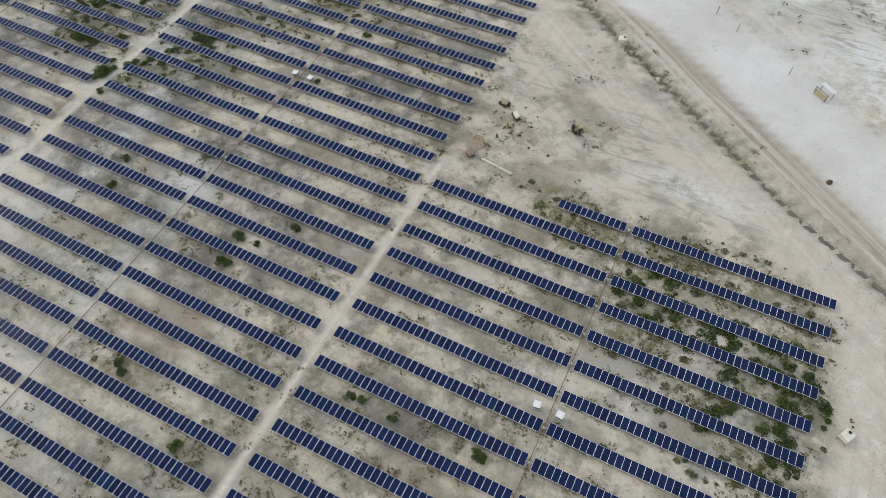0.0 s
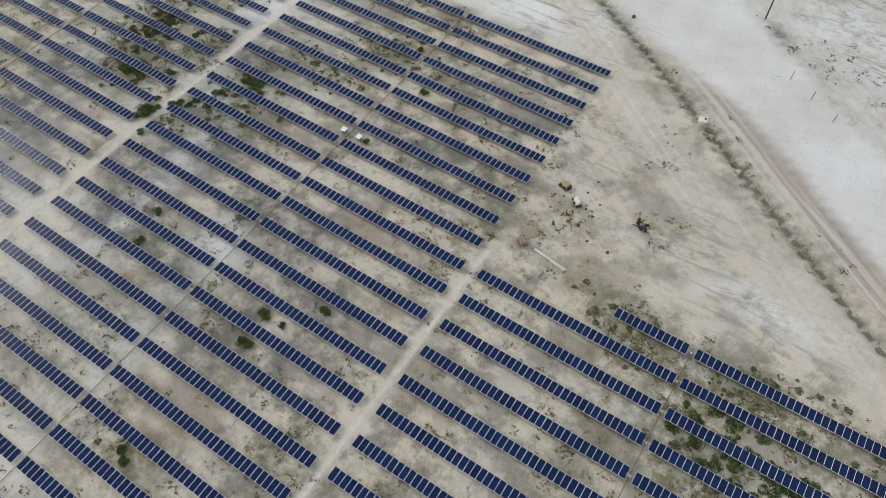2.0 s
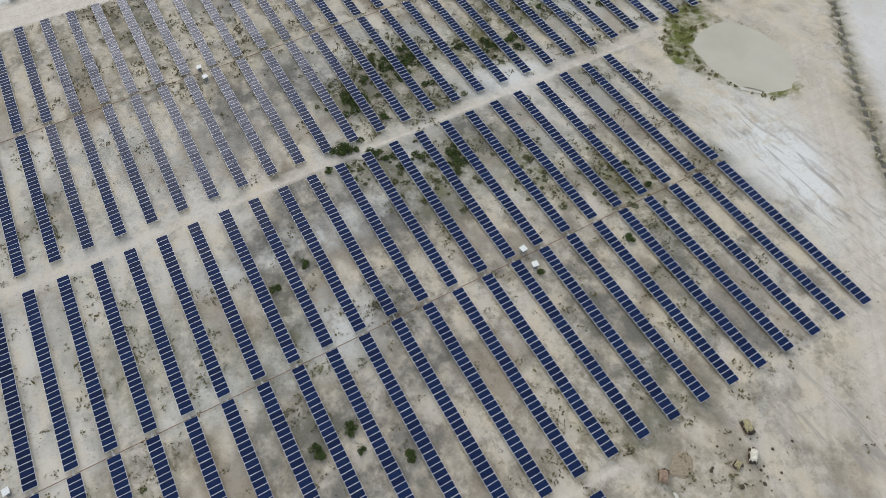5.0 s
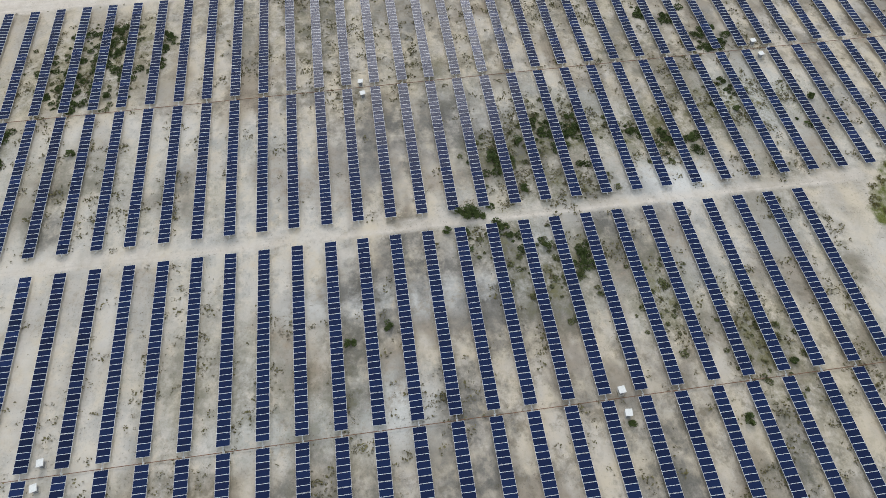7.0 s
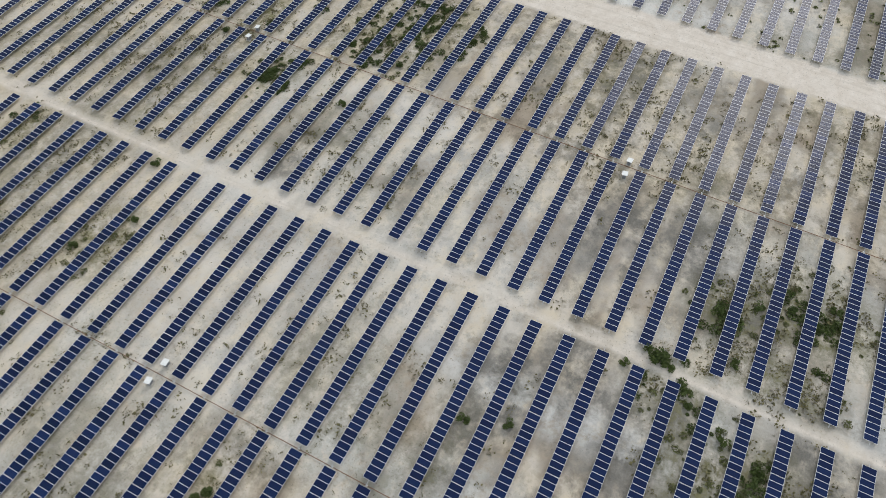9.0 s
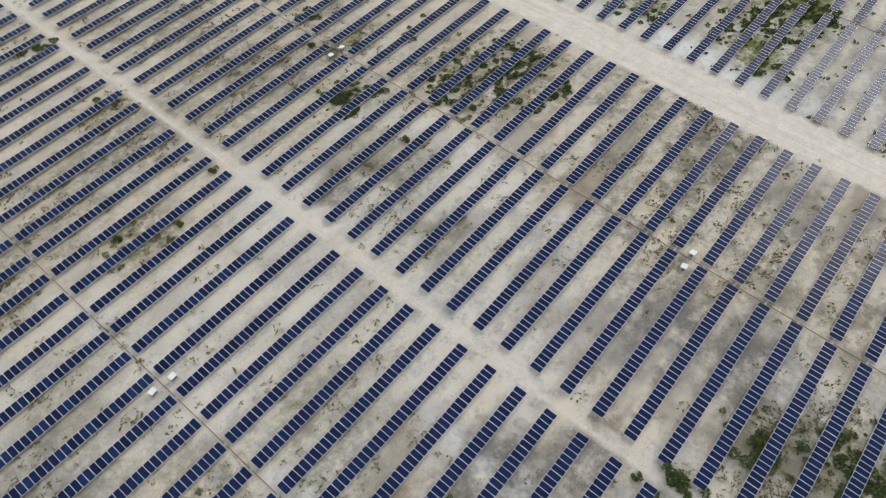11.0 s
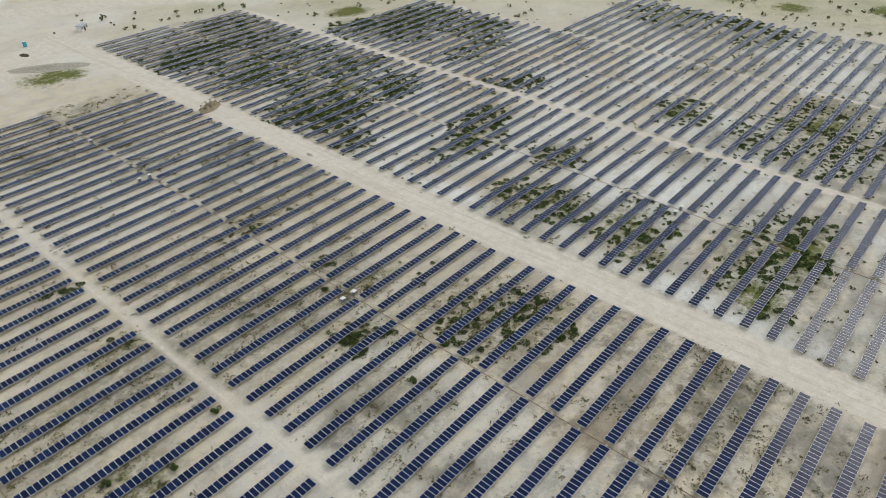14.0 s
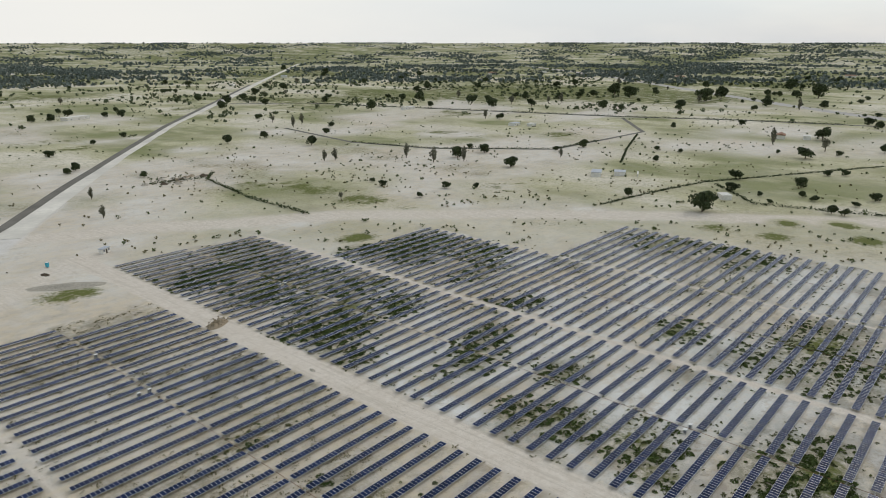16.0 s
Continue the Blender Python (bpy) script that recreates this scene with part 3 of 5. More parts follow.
    return {"track": track, "gravel": gravel, "rut": rut * (1 - gravel), "crack": np.maximum(wild, blobs(x, y, [(-62, 138, 26, 12), (-84, 136, 10, 8), (-14, 98, 14, 12), (2, 88, 16, 8), (-30, 108, 14, 10)])), "rough": np.clip(0.35 + 0.4 * yard + inside, 0, 1) * (1 - 0.7 * gravel) * np.clip((y + 45) / 75, 0.3, 1), "damp": np.clip(damp, 0, 1) * keep,
            "pale": pale, "grass": grass * keep, "pasture": pasture * keep, "lush": lush * keep}


# ---- the ground, one sheet to the horizon ----
def grown(a, b, step, end):
    core = list(np.arange(a, b + step / 2, step))
    left, s = [a], step
    while left[-1] > -end:
        s *= 1.16
        left.append(left[-1] - s)
    right, s = [core[-1]], step
    while right[-1] < end:
        s *= 1.16
        right.append(right[-1] + s)
    return np.array(left[:0:-1] + core + right[1:])


def build_ground():
    xs, ys = grown(-530, 70, 1.9, 5600), grown(-430, 215, 1.9, 5600)
    X, Y = np.meshgrid(xs, ys, indexing="ij")
    Z = ground_height(X, Y)
    nx, ny = len(xs), len(ys)
    i, j = np.meshgrid(np.arange(nx - 1), np.arange(ny - 1), indexing="ij")
    a = (i * ny + j).ravel()
    faces = np.stack([a, a + ny, a + ny + 1, a + 1], 1)
    me = mesh_from("ground", np.stack([X, Y, Z], -1), faces, M_GROUND, smooth=True)
    for name, values in ground_fields(X, Y).items():
        at = me.attributes.new(name, "FLOAT", "POINT")
        at.data.foreach_set("value", np.clip(values, 0, 1).astype(np.float32).ravel())
    tagged(new("ground", me), "dry sandy ground with pale crust, damp patches and dirt tracks", "ground", kind="structure")


build_ground()


def height_at(x, y):
    return float(ground_height(np.array([float(x)]), np.array([float(y)]))[0])

# ---- solar panel rows ----
POST_EVERY = 7


def module_arrays():
    """One framed module: 0.985 along x, PANEL_W along y, lying flat."""
    hx, hy, t, f = 0.496, PANEL_W / 2, 0.02, 0.026
    gx, gy, g = hx - f, hy - f, t - 0.006
    o = [(-hx, -hy), (hx, -hy), (hx, hy), (-hx, hy)]
    i = [(-gx, -gy), (gx, -gy), (gx, gy), (-gx, gy)]
    v = [(x, y, -t) for x, y in o] + [(x, y, t) for x, y in o] + [(x, y, t) for x, y in i] + [(x, y, g) for x, y in i]
    q, m = [(3, 2, 1, 0)], [0]
    for k in range(4):
        n = (k + 1) % 4
        q += [(k, n, 4 + n, 4 + k), (4 + k, 4 + n, 8 + n, 8 + k), (8 + k, 8 + n, 12 + n, 12 + k)]
        m += [0, 0, 0]
    q.append((12, 13, 14, 15))
    m.append(1)
    return np.array(v), np.array(q), np.array(m)


MOD_V, MOD_F, MOD_M = module_arrays()
MODULE = mesh_from("module", MOD_V, MOD_F, [M_FRAME, M_CELL], MOD_M)


def module_places(count):
    """Centres along the row from its start; the supports widen every seventh joint."""
    x, out = 0.5, []
    for k in range(count):
        if k and k % POST_EVERY == 0:
            x += 0.05
        out.append(x)
        x += STEP
    return out


def joined_modules(count):
    vs, fs, ms = [], [], []
    for k, x in enumerate(module_places(count)):
        vs.append(MOD_V + [x, 0, PANEL_Z + 0.008 * math.sin(k * 2.1)])
        fs.append(MOD_F + k * len(MOD_V))
        ms.append(MOD_M)
    return mesh_from("modules", np.concatenate(vs), np.concatenate(fs), [M_FRAME, M_CELL], np.concatenate(ms))


def tube_mesh(length):
    bm = bmesh.new()
    add_rod(bm, (-0.55, 0, PANEL_Z - 0.12), (length + 0.55, 0, PANEL_Z - 0.12), 0.062)
    for y in (-0.5, 0.5):
        add_box(bm, length - 0.1, 0.05, 0.04, (length / 2, y, PANEL_Z - 0.043))
    return bm_mesh("torque_tube", bm, M_STEEL)


def post_mesh():
    bm = bmesh.new()
    add_box(bm, 0.1, 0.16, PANEL_Z + 0.15, (0, 0, (PANEL_Z - 0.45) / 2))
    add_box(bm, 0.14, 0.26, 0.2, (0, 0, PANEL_Z - 0.16), 0.02)
    return bm_mesh("post", bm, M_STEEL)


POST = post_mesh()
JOINED, TUBES = {}, {}
ROW_LABEL = "long row of framed dark blue solar modules on steel posts"


def panel_row(x0, x1, j, split, posts):
    count = int(round((x1 - x0) / STEP - 0.2))
    places = module_places(count)
    length = places[-1] + 0.5
    y, dz = row_y(j, x0) + random.uniform(-0.06, 0.06), random.uniform(-0.04, 0.04)
    start = (x0 + x1) / 2 - length / 2
    root = thing("solar_panel_row", pose(start, y, dz, random.uniform(-1.5, 1.5), 0, random.uniform(-0.08, 0.08)), ROW_LABEL, "solar panels", "rows of solar panels")
    if count not in TUBES:
        TUBES[count] = tube_mesh(length)
    part("torque_tube", TUBES[count], root)
    if split:
        for k, x in enumerate(places):
            part("module", MODULE, root, m=pose(x, 0, PANEL_Z + random.uniform(-0.006, 0.006), random.uniform(-0.25, 0.25), random.uniform(-0.2, 0.2)))
    else:
        if count not in JOINED:
            JOINED[count] = joined_modules(count)
        tagged(part("module_bank", JOINED[count], root), kind="stuff")
    if posts:
        for k in range(0, count + 1, POST_EVERY):
            px = places[k] - 0.53 if k < count else length
            part("post", POST, root, m=pose(px if k else 0.03, 0, 0))


A1, A2 = (-40.2, -5.9), (-4.8, 28.9)
B1, B2 = (-77.8, -43.4), (-112.8, -78.7)
C1, C2 = (-150.2, -116.3), (-185.1, -151.1)
D1, D2 = (-230.7, -196.4), (-266.0, -232.0)
E1, E2 = (-303.2, -270.0), (-337.0, -304.3)
F1, F2 = (-373.3, -339.6), (-407.5, -374.4)
ROWS = []                              # span along x, row, whether its modules are parts of their own
for j in range(-9, 8):
    ROWS += [(A1 if j < 7 else (-18.3, -5.9), j, j >= -4), (A2, j, j >= -4)]
for j in range(-39, 17):
    ROWS += [(B1, j, j >= -5), (B2, j, j >= -5)]
for j in range(-39, 27):
    ROWS += [(C1, j, -6 <= j <= 12)]
    if j > -38:
        ROWS += [(C2, j, -5 <= j <= 5)]
for (x0, x1), j, split in ROWS:
    panel_row(x0, x1, j, split, True)


def far_rows():
    """The blocks beyond the wide road, joined."""
    spans = [(D1, j) for j in range(-49, 13)] + [(D2, j) for j in range(-48, 13)]
    spans += [(s, j) for j in range(-38, 11) for s in (E1, E2)] + [(s, j) for j in range(-24, 11) for s in (F1, F2)]
    vs, fs, ms, n = [], [], [], 0
    box = np.array([(x, y, z) for z in (0, 1) for x, y in ((-1, -1), (1, -1), (1, 1), (-1, 1))], float)
    sides = np.array([(0, 1, 5, 4), (1, 2, 6, 5), (2, 3, 7, 6), (3, 0, 4, 7), (4, 5, 6, 7)])
    for (x0, x1), j in spans:
        y, lean = row_y(j, x0) + random.uniform(-0.08, 0.08), random.uniform(-0.03, 0.03)
        count = int(round((x1 - x0) / STEP - 0.2))
        for k, x in enumerate(module_places(count)):
            v = MOD_V + [x0 + x, y, PANEL_Z]
            v[:, 2] += MOD_V[:, 1] * lean
            vs.append(v)
            fs.append(MOD_F + n)
            ms.append(MOD_M)
            n += len(MOD_V)
        for k in range(0, count + 1, POST_EVERY):
            v = box * [0.06, 0.08, PANEL_Z - 0.5] + [x0 + k * STEP * 1.004, y, 0.3]
            vs.append(v)
            fs.append(sides + n)
            ms.append(np.full(5, 2))
            n += 8
        v = box[:, [2, 1, 0]] * [x1 - x0, 0.06, 0.06] + [x0, y, PANEL_Z - 0.12]
        vs.append(v)
        fs.append(sides + n)
        ms.append(np.full(5, 2))
        n += 8
    me = mesh_from("distant_solar_panel_rows", np.concatenate(vs), np.concatenate(fs), [M_FRAME, M_CELL, M_STEEL], np.concatenate(ms))
    tagged(new("distant_solar_panel_rows", me), "distant blocks of dark blue solar panel rows on posts", "solar panels", kind="stuff")


far_rows()


# ---- drive shafts in the gaps, with a gear box at each row ----
def drive_line(x, j0, j1):
    y0, y1 = row_y(j0, x) - 1, row_y(j1, x) + 1
    root = thing("drive_shaft", pose(x, y0, 0), "rust-brown steel shaft linking the rows of panels", "drive shaft", "drive shafts")
    bm = bmesh.new()
    add_rod(bm, (0, 0, 1.02), (0, y1 - y0, 1.02), 0.055)
    part("shaft", bm_mesh("shaft", bm, M_RUST), root)
    bm = bmesh.new()
    add_box(bm, 0.26, 0.3, 0.34, (0, 0, 1.08), 0.03)
    add_box(bm, 0.1, 0.1, 0.8, (0, 0, 0.6))
    gear = bm_mesh("gear_box", bm, M_WHITE)
    for j in range(j0, j1 + 1):
        part("gear_box", gear, root, "pale grey gear box on a short post", pose(0, row_y(j, x) - y0, 0))


drive_line(-5.35, -9, 7)
drive_line(-78.25, -39, 16)
drive_line(-150.65, -38, 26)
drive_line(-231.75, -48, 12)
drive_line(-303.75, -38, 10)
drive_line(-373.85, -24, 10)


def between_rows(x, y, slack):
    """The y moved so far that it lies in the lane between two rows."""
    base = ROW_Y0 + block_shift(x)
    lane = base + PITCH * (np.round((y - base) / PITCH - 0.5) + 0.5)
    return lane + np.clip(y - lane, -slack, slack)


# ---- inverter cabinets under sloping sun roofs ----
def cabinet_meshes():
    bm = bmesh.new()
    add_box(bm, 0.95, 0.6, 1.15, (0, 0, 0.85), 0.03)
    body = bm_mesh("body", bm, M_GREYBOX)
    bm = bmesh.new()
    add_box(bm, 0.8, 0.04, 0.95, (0, 0.322, 0.88), 0.01)
    add_box(bm, 0.04, 0.05, 0.16, (0.3, 0.36, 0.9), 0.01)
    door = bm_mesh("door", bm, M_GREYBOX)
    bm = bmesh.new()
    add_box(bm, 1.3, 1.2, 0.06, (0, 0, 1.75), 0.015, Matrix.Rotation(radians(8), 4, "X"))
    add_box(bm, 1.3, 0.05, 0.14, (0, 0.59, 1.8), 0.01)
    roof = bm_mesh("roof", bm, M_DULLWHITE)
    bm = bmesh.new()
    add_box(bm, 1.3, 1.0, 0.3, (0, 0, 0.12), 0.03)
    plinth = bm_mesh("plinth", bm, M_CONCRETE)
    bm = bmesh.new()
    add_rod(bm, (0, 0, 0.1), (0, 0, 1.74), 0.035)
    return body, door, roof, plinth, bm_mesh("post", bm, M_STEEL)


CAB_BODY, CAB_DOOR, CAB_ROOF, CAB_PLINTH, CAB_POST = cabinet_meshes()


def cabinet(x, y, turn):
    root = thing("inverter_cabinet", pose(x, y, height_at(x, y), 0, 0, turn), "grey electrical cabinet under a white sloping sun roof", "electrical cabinet", "inverter cabinets")
    root.scale = (0.86, 0.86, 0.72)
    part("door", CAB_DOOR, part("body", CAB_BODY, root))
    part("roof", CAB_ROOF, root, "white sheet roof")
    part("plinth", CAB_PLINTH, root, "concrete plinth")
    for px, py in ((-0.55, -0.42), (0.55, -0.42), (-0.55, 0.42), (0.55, 0.42)):
        part("post", CAB_POST, root, m=pose(px, py, 0))


for x, y, turn in ((-7.5, 40.8, 8), (-3.9, 40.7, -5), (-79.2, 85.4, 4), (-75.6, 85.3, -8), (-80.0, 1.5, 6), (-76.5, 1.2, 12), (-151.5, 51.7, -6), (-148.0, 51.9, 9),
                   (-152.2, 134.6, 0), (-147.9, 134.8, 7), (-151.3, -31.0, 10), (-148.0, -31.2, -4), (-232.5, 8.4, 0), (-229.2, 8.3, 8), (-147.3, -115.5, 0), (-150.4, -115.1, 5),
                   (-150.3, -153.3, 0), (-231.0, -160.9, 0), (-228.7, -161.2, 6), (-384.7, -63.8, 0)):
    cabinet(x, float(between_rows(x, y, 0.3)), turn)

# ---- weeds and shrubs among the rows ----
def weed_mesh(name, spots, tall, leaves, size, mat, flat=0.6):
    """Many little tufts joined; spots: rows of x, y, radius."""
    n = len(spots) * leaves
    k = np.repeat(np.arange(len(spots)), leaves)
    s = np.asarray(spots)[k]

    def place(count):
        d = rng.normal(size=(count, 3))
        d /= np.linalg.norm(d, axis=1, keepdims=True)
        d *= rng.uniform(0.2, 1, (count, 1)) ** 0.5
        p = d * s[:, 2:3]
        return np.stack([s[:, 0] + p[:, 0], s[:, 1] + p[:, 1], ground_height(s[:, 0], s[:, 1]) + 0.02 + np.abs(p[:, 2]) * tall], 1)

    v, f = leaf_cloud(n, size * (0.35 + s[:, 2] / np.mean(s[:, 2])), place)
    return mesh_from(name, v, f, mat)


def scatter(count, x0, x1, y0, y1, chance):
    x, y = rng.uniform(x0, x1, count), rng.uniform(y0, y1, count)
    keep = rng.random(count) < chance(x, y)
    return x[keep], y[keep]


def weed_chance(x, y):
    g = ground_fields(x, y)
    clump = np.clip((field(x, y, 4.0, 41) - 0.46) * 5, 0.03, 1)
    wide = np.clip((field(x, y, 26.0, 42) - 0.34) * 3.0, 0.08, 1)
    edge = in_array(x, y) + 0.45 * (g["grass"] > 0.1)
    return np.clip(edge, 0, 1) * (1 - np.maximum(g["track"], g["gravel"])) * np.clip(0.17 * clump * wide + 0.8 * g["grass"] * clump, 0, 1)


x, y = scatter(260000, -192, 42, -190, 200, weed_chance)
spots = np.stack([x, y, 0.14 + 1.0 * rng.random(len(x)) ** 2.2], 1)
tagged(new("weeds", weed_mesh("weeds", spots, 0.45, 10, 0.08, M_WEED)), "low olive-brown weeds scattered over the sand", "weeds", kind="stuff")
x, y = scatter(60000, -410, -192, -240, 130, weed_chance)
spots = np.stack([x, y, rng.uniform(0.25, 0.7, len(x))], 1)
tagged(new("distant_weeds", weed_mesh("distant_weeds", spots, 0.5, 8, 0.17, M_FARSHRUB)), "low olive weeds between the distant panel rows", "weeds", kind="stuff")


def spot_shrubs(spots, per_area, lo, hi):
    out = []
    for cx, cy, rx, ry in spots:
        n = int(rx * ry * per_area)
        a, r = rng.uniform(0, 2 * np.pi, n), np.sqrt(rng.random(n)) * 1.1
        px, py = cx + np.cos(a) * r * rx, cy + np.sin(a) * r * ry
        py = np.where(in_array(px, py) > 0.5, between_rows(px, py, 1.75), py)
        g = ground_fields(px, py)
        ok = (np.maximum(g["track"], g["gravel"]) < 0.4) & (field(px, py, 7.0, 43) > 0.44)
        out.append(np.stack([px, py, rng.uniform(lo, hi, n)], 1)[ok])
    return np.concatenate(out)


tagged(new("low_shrubs", weed_mesh("low_shrubs", spot_shrubs(SHRUB_SPOTS, 1.15, 0.25, 1.25), 0.55, 120, 0.085, M_SHRUB)), "dark green low shrubs between the panel rows", "shrubs", kind="stuff")
tagged(new("olive_shrubs", weed_mesh("olive_shrubs", spot_shrubs(WEED_SPOTS, 0.42, 0.2, 0.85), 0.5, 70, 0.075, M_FARSHRUB)), "olive-green low shrubs between the panel rows", "shrubs", kind="stuff")
tagged(new("distant_shrubs", weed_mesh("distant_shrubs", spot_shrubs(FAR_SPOTS, 0.6, 0.4, 1.4), 0.32, 44, 0.17, M_SHRUB)), "low olive-green shrubs between the distant panel rows", "shrubs", kind="stuff")
tagged(new("pond_reeds", weed_mesh("pond_reeds", [s for s in spot_shrubs([(-99, 153, 19, 15)], 1.5, 0.25, 0.7) if 1.02 < float(pond_edge(s[0], s[1])) < 1.25 + 0.35 * min(1, max(0, (-93 - s[0]) / 12)) and s[1] < 160], 0.6, 30, 0.09, M_REED)), "green reeds round the muddy pond", "reeds", kind="stuff")


def shrub_data(seed):
    v, f = leaf_cloud(900, 0.085, lambda n: lumps(n, 7, 1.0, 1.0, 0.75, 0.55, seed))
    leaves = mesh_from("leaves", v, f, M_SHRUB)
    bm = bmesh.new()
    r = random.Random(seed)
    for k in range(6):
        a = k * 1.05 + r.uniform(-0.3, 0.3)
        add_rod(bm, (0, 0, -0.1), (0.55 * math.cos(a), 0.55 * math.sin(a), r.uniform(0.5, 0.9)), 0.035, 0.012, 5)
    return leaves, bm_mesh("stems", bm, M_BARK)


SHRUBS = [shrub_data(s) for s in (3, 8, 15)]


def shrub(x, y, size, label="dark green bushy shrub growing on the sand"):
    leaves, stems = SHRUBS[random.randrange(3)]
    if in_array(np.array([x]), np.array([y]))[0] and abs(x - AISLE_BC) > 2 and abs(x - AISLE_AB) > 2:
        y, size = float(between_rows(x, y, 0.45)), min(size, 1.15)
    root = thing("shrub", pose(x, y, height_at(x, y), 0, 0, random.uniform(0, 360)), label, "shrub", "shrubs")
    root.scale = (size, size * random.uniform(0.8, 1.1), size * random.uniform(0.7, 0.95))
    part("leaves", leaves, root)
    part("stems", stems, root, "thin brown stems")


for x, y, size in ((-64.7, 41.2, 1.8), (-63.6, 42.4, 1.2), (-64.9, 47.0, 1.5), (-65.8, 48.6, 0.9), (-57.7, 53.0, 1.6), (-56.9, 54.6, 1.0), (-61.5, 47.8, 0.8), (-32.6, 30.0, 1.6), (-31.0, 31.0, 1.0),
                   (-11.4, 30.4, 1.4), (-12.5, 31.6, 1.0), (-115.5, 68.5, 2.1), (-114.6, 70.4, 1.2), (-116.4, 66.6, 0.9), (-111.8, 72.8, 1.1), (-109.8, 74.6, 0.9),
                   (-103.2, 86.5, 1.8), (-104.5, 88.0, 1.2), (-133.6, 85.4, 2.0), (-131.4, 80.4, 1.8), (-136.5, 91.7, 1.9), (-127.6, 76.4, 1.6), (-130.9, 103.8, 1.9), (-130.2, 109.2, 2.0),
                   (-127.8, 115.2, 1.8), (-134.0, 125.5, 2.1), (-142.0, 126.3, 1.9), (-135.0, 140.2, 1.9), (-72.6, 103.3, 1.5), (-80.4, 112.8, 1.0), (-74.2, 85.8, 1.0), (-92.9, 45.5, 1.6),
                   (-95.0, 51.9, 1.5), (-67.4, 19.7, 1.3), (-66.0, 17.0, 1.4), (-51.2, 12.7, 1.3), (-25.7, 29.9, 1.2), (-141.8, -21.9, 1.8), (-139.5, -22.6, 1.4), (-90.1, -27.0, 1.3), (-99.2, -22.0, 1.5),
                   (-111.1, -27.5, 1.3), (-140.1, -1.8, 1.3), (-155.2, -1.3, 1.6), (-120.0, 78.0, 1.2), (-107.0, 80.5, 1.3), (-164.0, 121.0, 1.6), (-112.3, 64.5, 0.9), (24.8, 56.6, 1.7), (22.5, 51.5, 1.5), (17.8, 53.5, 1.4), (27.5, 62.0, 1.4),
                   (-148.0, -38.5, 1.6), (-172.5, 10.5, 1.5), (-176.0, 0.8, 1.6)):
    shrub(x, y, size)


# ---- the pond ----
def pond(name, cx, cy, rx, ry, z, label, mat):
    bm = bmesh.new()
    ring = []
    for k in range(48):
        a = k * math.tau / 48
        w = 1 + 0.09 * math.sin(3 * a + 0.5) + 0.06 * math.sin(5 * a + 2)
        ring.append(bm.verts.new((cx + rx * w * math.cos(a), cy + ry * w * math.sin(a), z)))
    bm.faces.new(ring)
    low = [bm.verts.new(v.co - Vector((0, 0, 0.5))) for v in ring]
    for k in range(48):
        bm.faces.new((ring[k], low[k], low[(k + 1) % 48], ring[(k + 1) % 48]))
    tagged(new(name, bm_mesh(name, bm, mat)), label, "water", kind="structure")


pond("water", -99, 154, 12.6, 10.0, BASE - 0.4, "still muddy beige water in a shallow pond", M_WATER)


# ---- loose things on the dirt yard beside the blocks ----
def boulder(x, y, sx, sy, sz, mat, name, label, category, seed):
    bm = bmesh.new()
    bmesh.ops.create_icosphere(bm, subdivisions=3, radius=1.0)
    for v in bm.verts:
        n = noise.noise(v.co * 1.6 + Vector((seed, 0, 0))) * 0.35 + noise.noise(v.co * 4 + Vector((0, seed, 0))) * 0.12
        v.co *= 1 + n
        v.co = Vector((v.co.x * sx, v.co.y * sy, v.co.z * sz))
    ob = new(name, bm_mesh(name, bm, mat))
    ob.matrix_basis = pose(x, y, height_at(x, y) + sz * 0.35, 0, 0, seed * 40)
    return tagged(ob, label, category)


def crate(x, y, turn, sx, sy, sz, lid, label):
    """A pallet of stacked stuff under a cover."""
    root = thing("covered_pallet", pose(x, y, height_at(x, y), 0, 0, turn), label, "pallet", "covered pallets")
    for k in range(3):
        bm = bmesh.new()
        add_box(bm, sx, 0.12, 0.14, (0, (k - 1) * sy * 0.42, 0.07))
        part("bearer", bm_mesh("bearer", bm, M_TIMBER), root, "grey timber bearer")
    for k in range(6):
        bm = bmesh.new()
        add_box(bm, 0.14, sy, 0.03, ((k - 2.5) * sx / 6.2, 0, 0.155))
        part("board", bm_mesh("board", bm, M_TIMBER), root, "grey timber board")
    r = random.Random(int(x * 10))
    for k in range(7):
        bm = bmesh.new()
        add_box(bm, sx * r.uniform(0.3, 0.6), sy * r.uniform(0.3, 0.55), sz * r.uniform(0.5, 1.0), (r.uniform(-0.28, 0.28) * sx, r.uniform(-0.28, 0.28) * sy, 0.17 + sz * 0.4), 0.04, Matrix.Rotation(r.uniform(-0.4, 0.4), 4, "Z"))
        part("bale", bm_mesh("bale", bm, M_DARKWOOD), root, "dark bale")
    bm = bmesh.new()
    bmesh.ops.create_grid(bm, x_segments=16, y_segments=12, size=0.5)
    for v in bm.verts:
        p = v.co.copy()
        e = max(abs(p.x), abs(p.y))
        wave = noise.noise(Vector((p.x * 4 + x, p.y * 4, 0)))
        v.co = Vector((p.x * sx * (0.85 + 0.2 * wave), p.y * sy * (0.8 - 0.25 * wave), 0.3 + sz + 0.22 * wave - (0.5 * (e - 0.36) / 0.14 if e > 0.36 else 0)))
    bmesh.ops.solidify(bm, geom=bm.faces[:], thickness=0.02)
    part("cover", bm_mesh("cover", bm, lid), root, "crumpled cover")


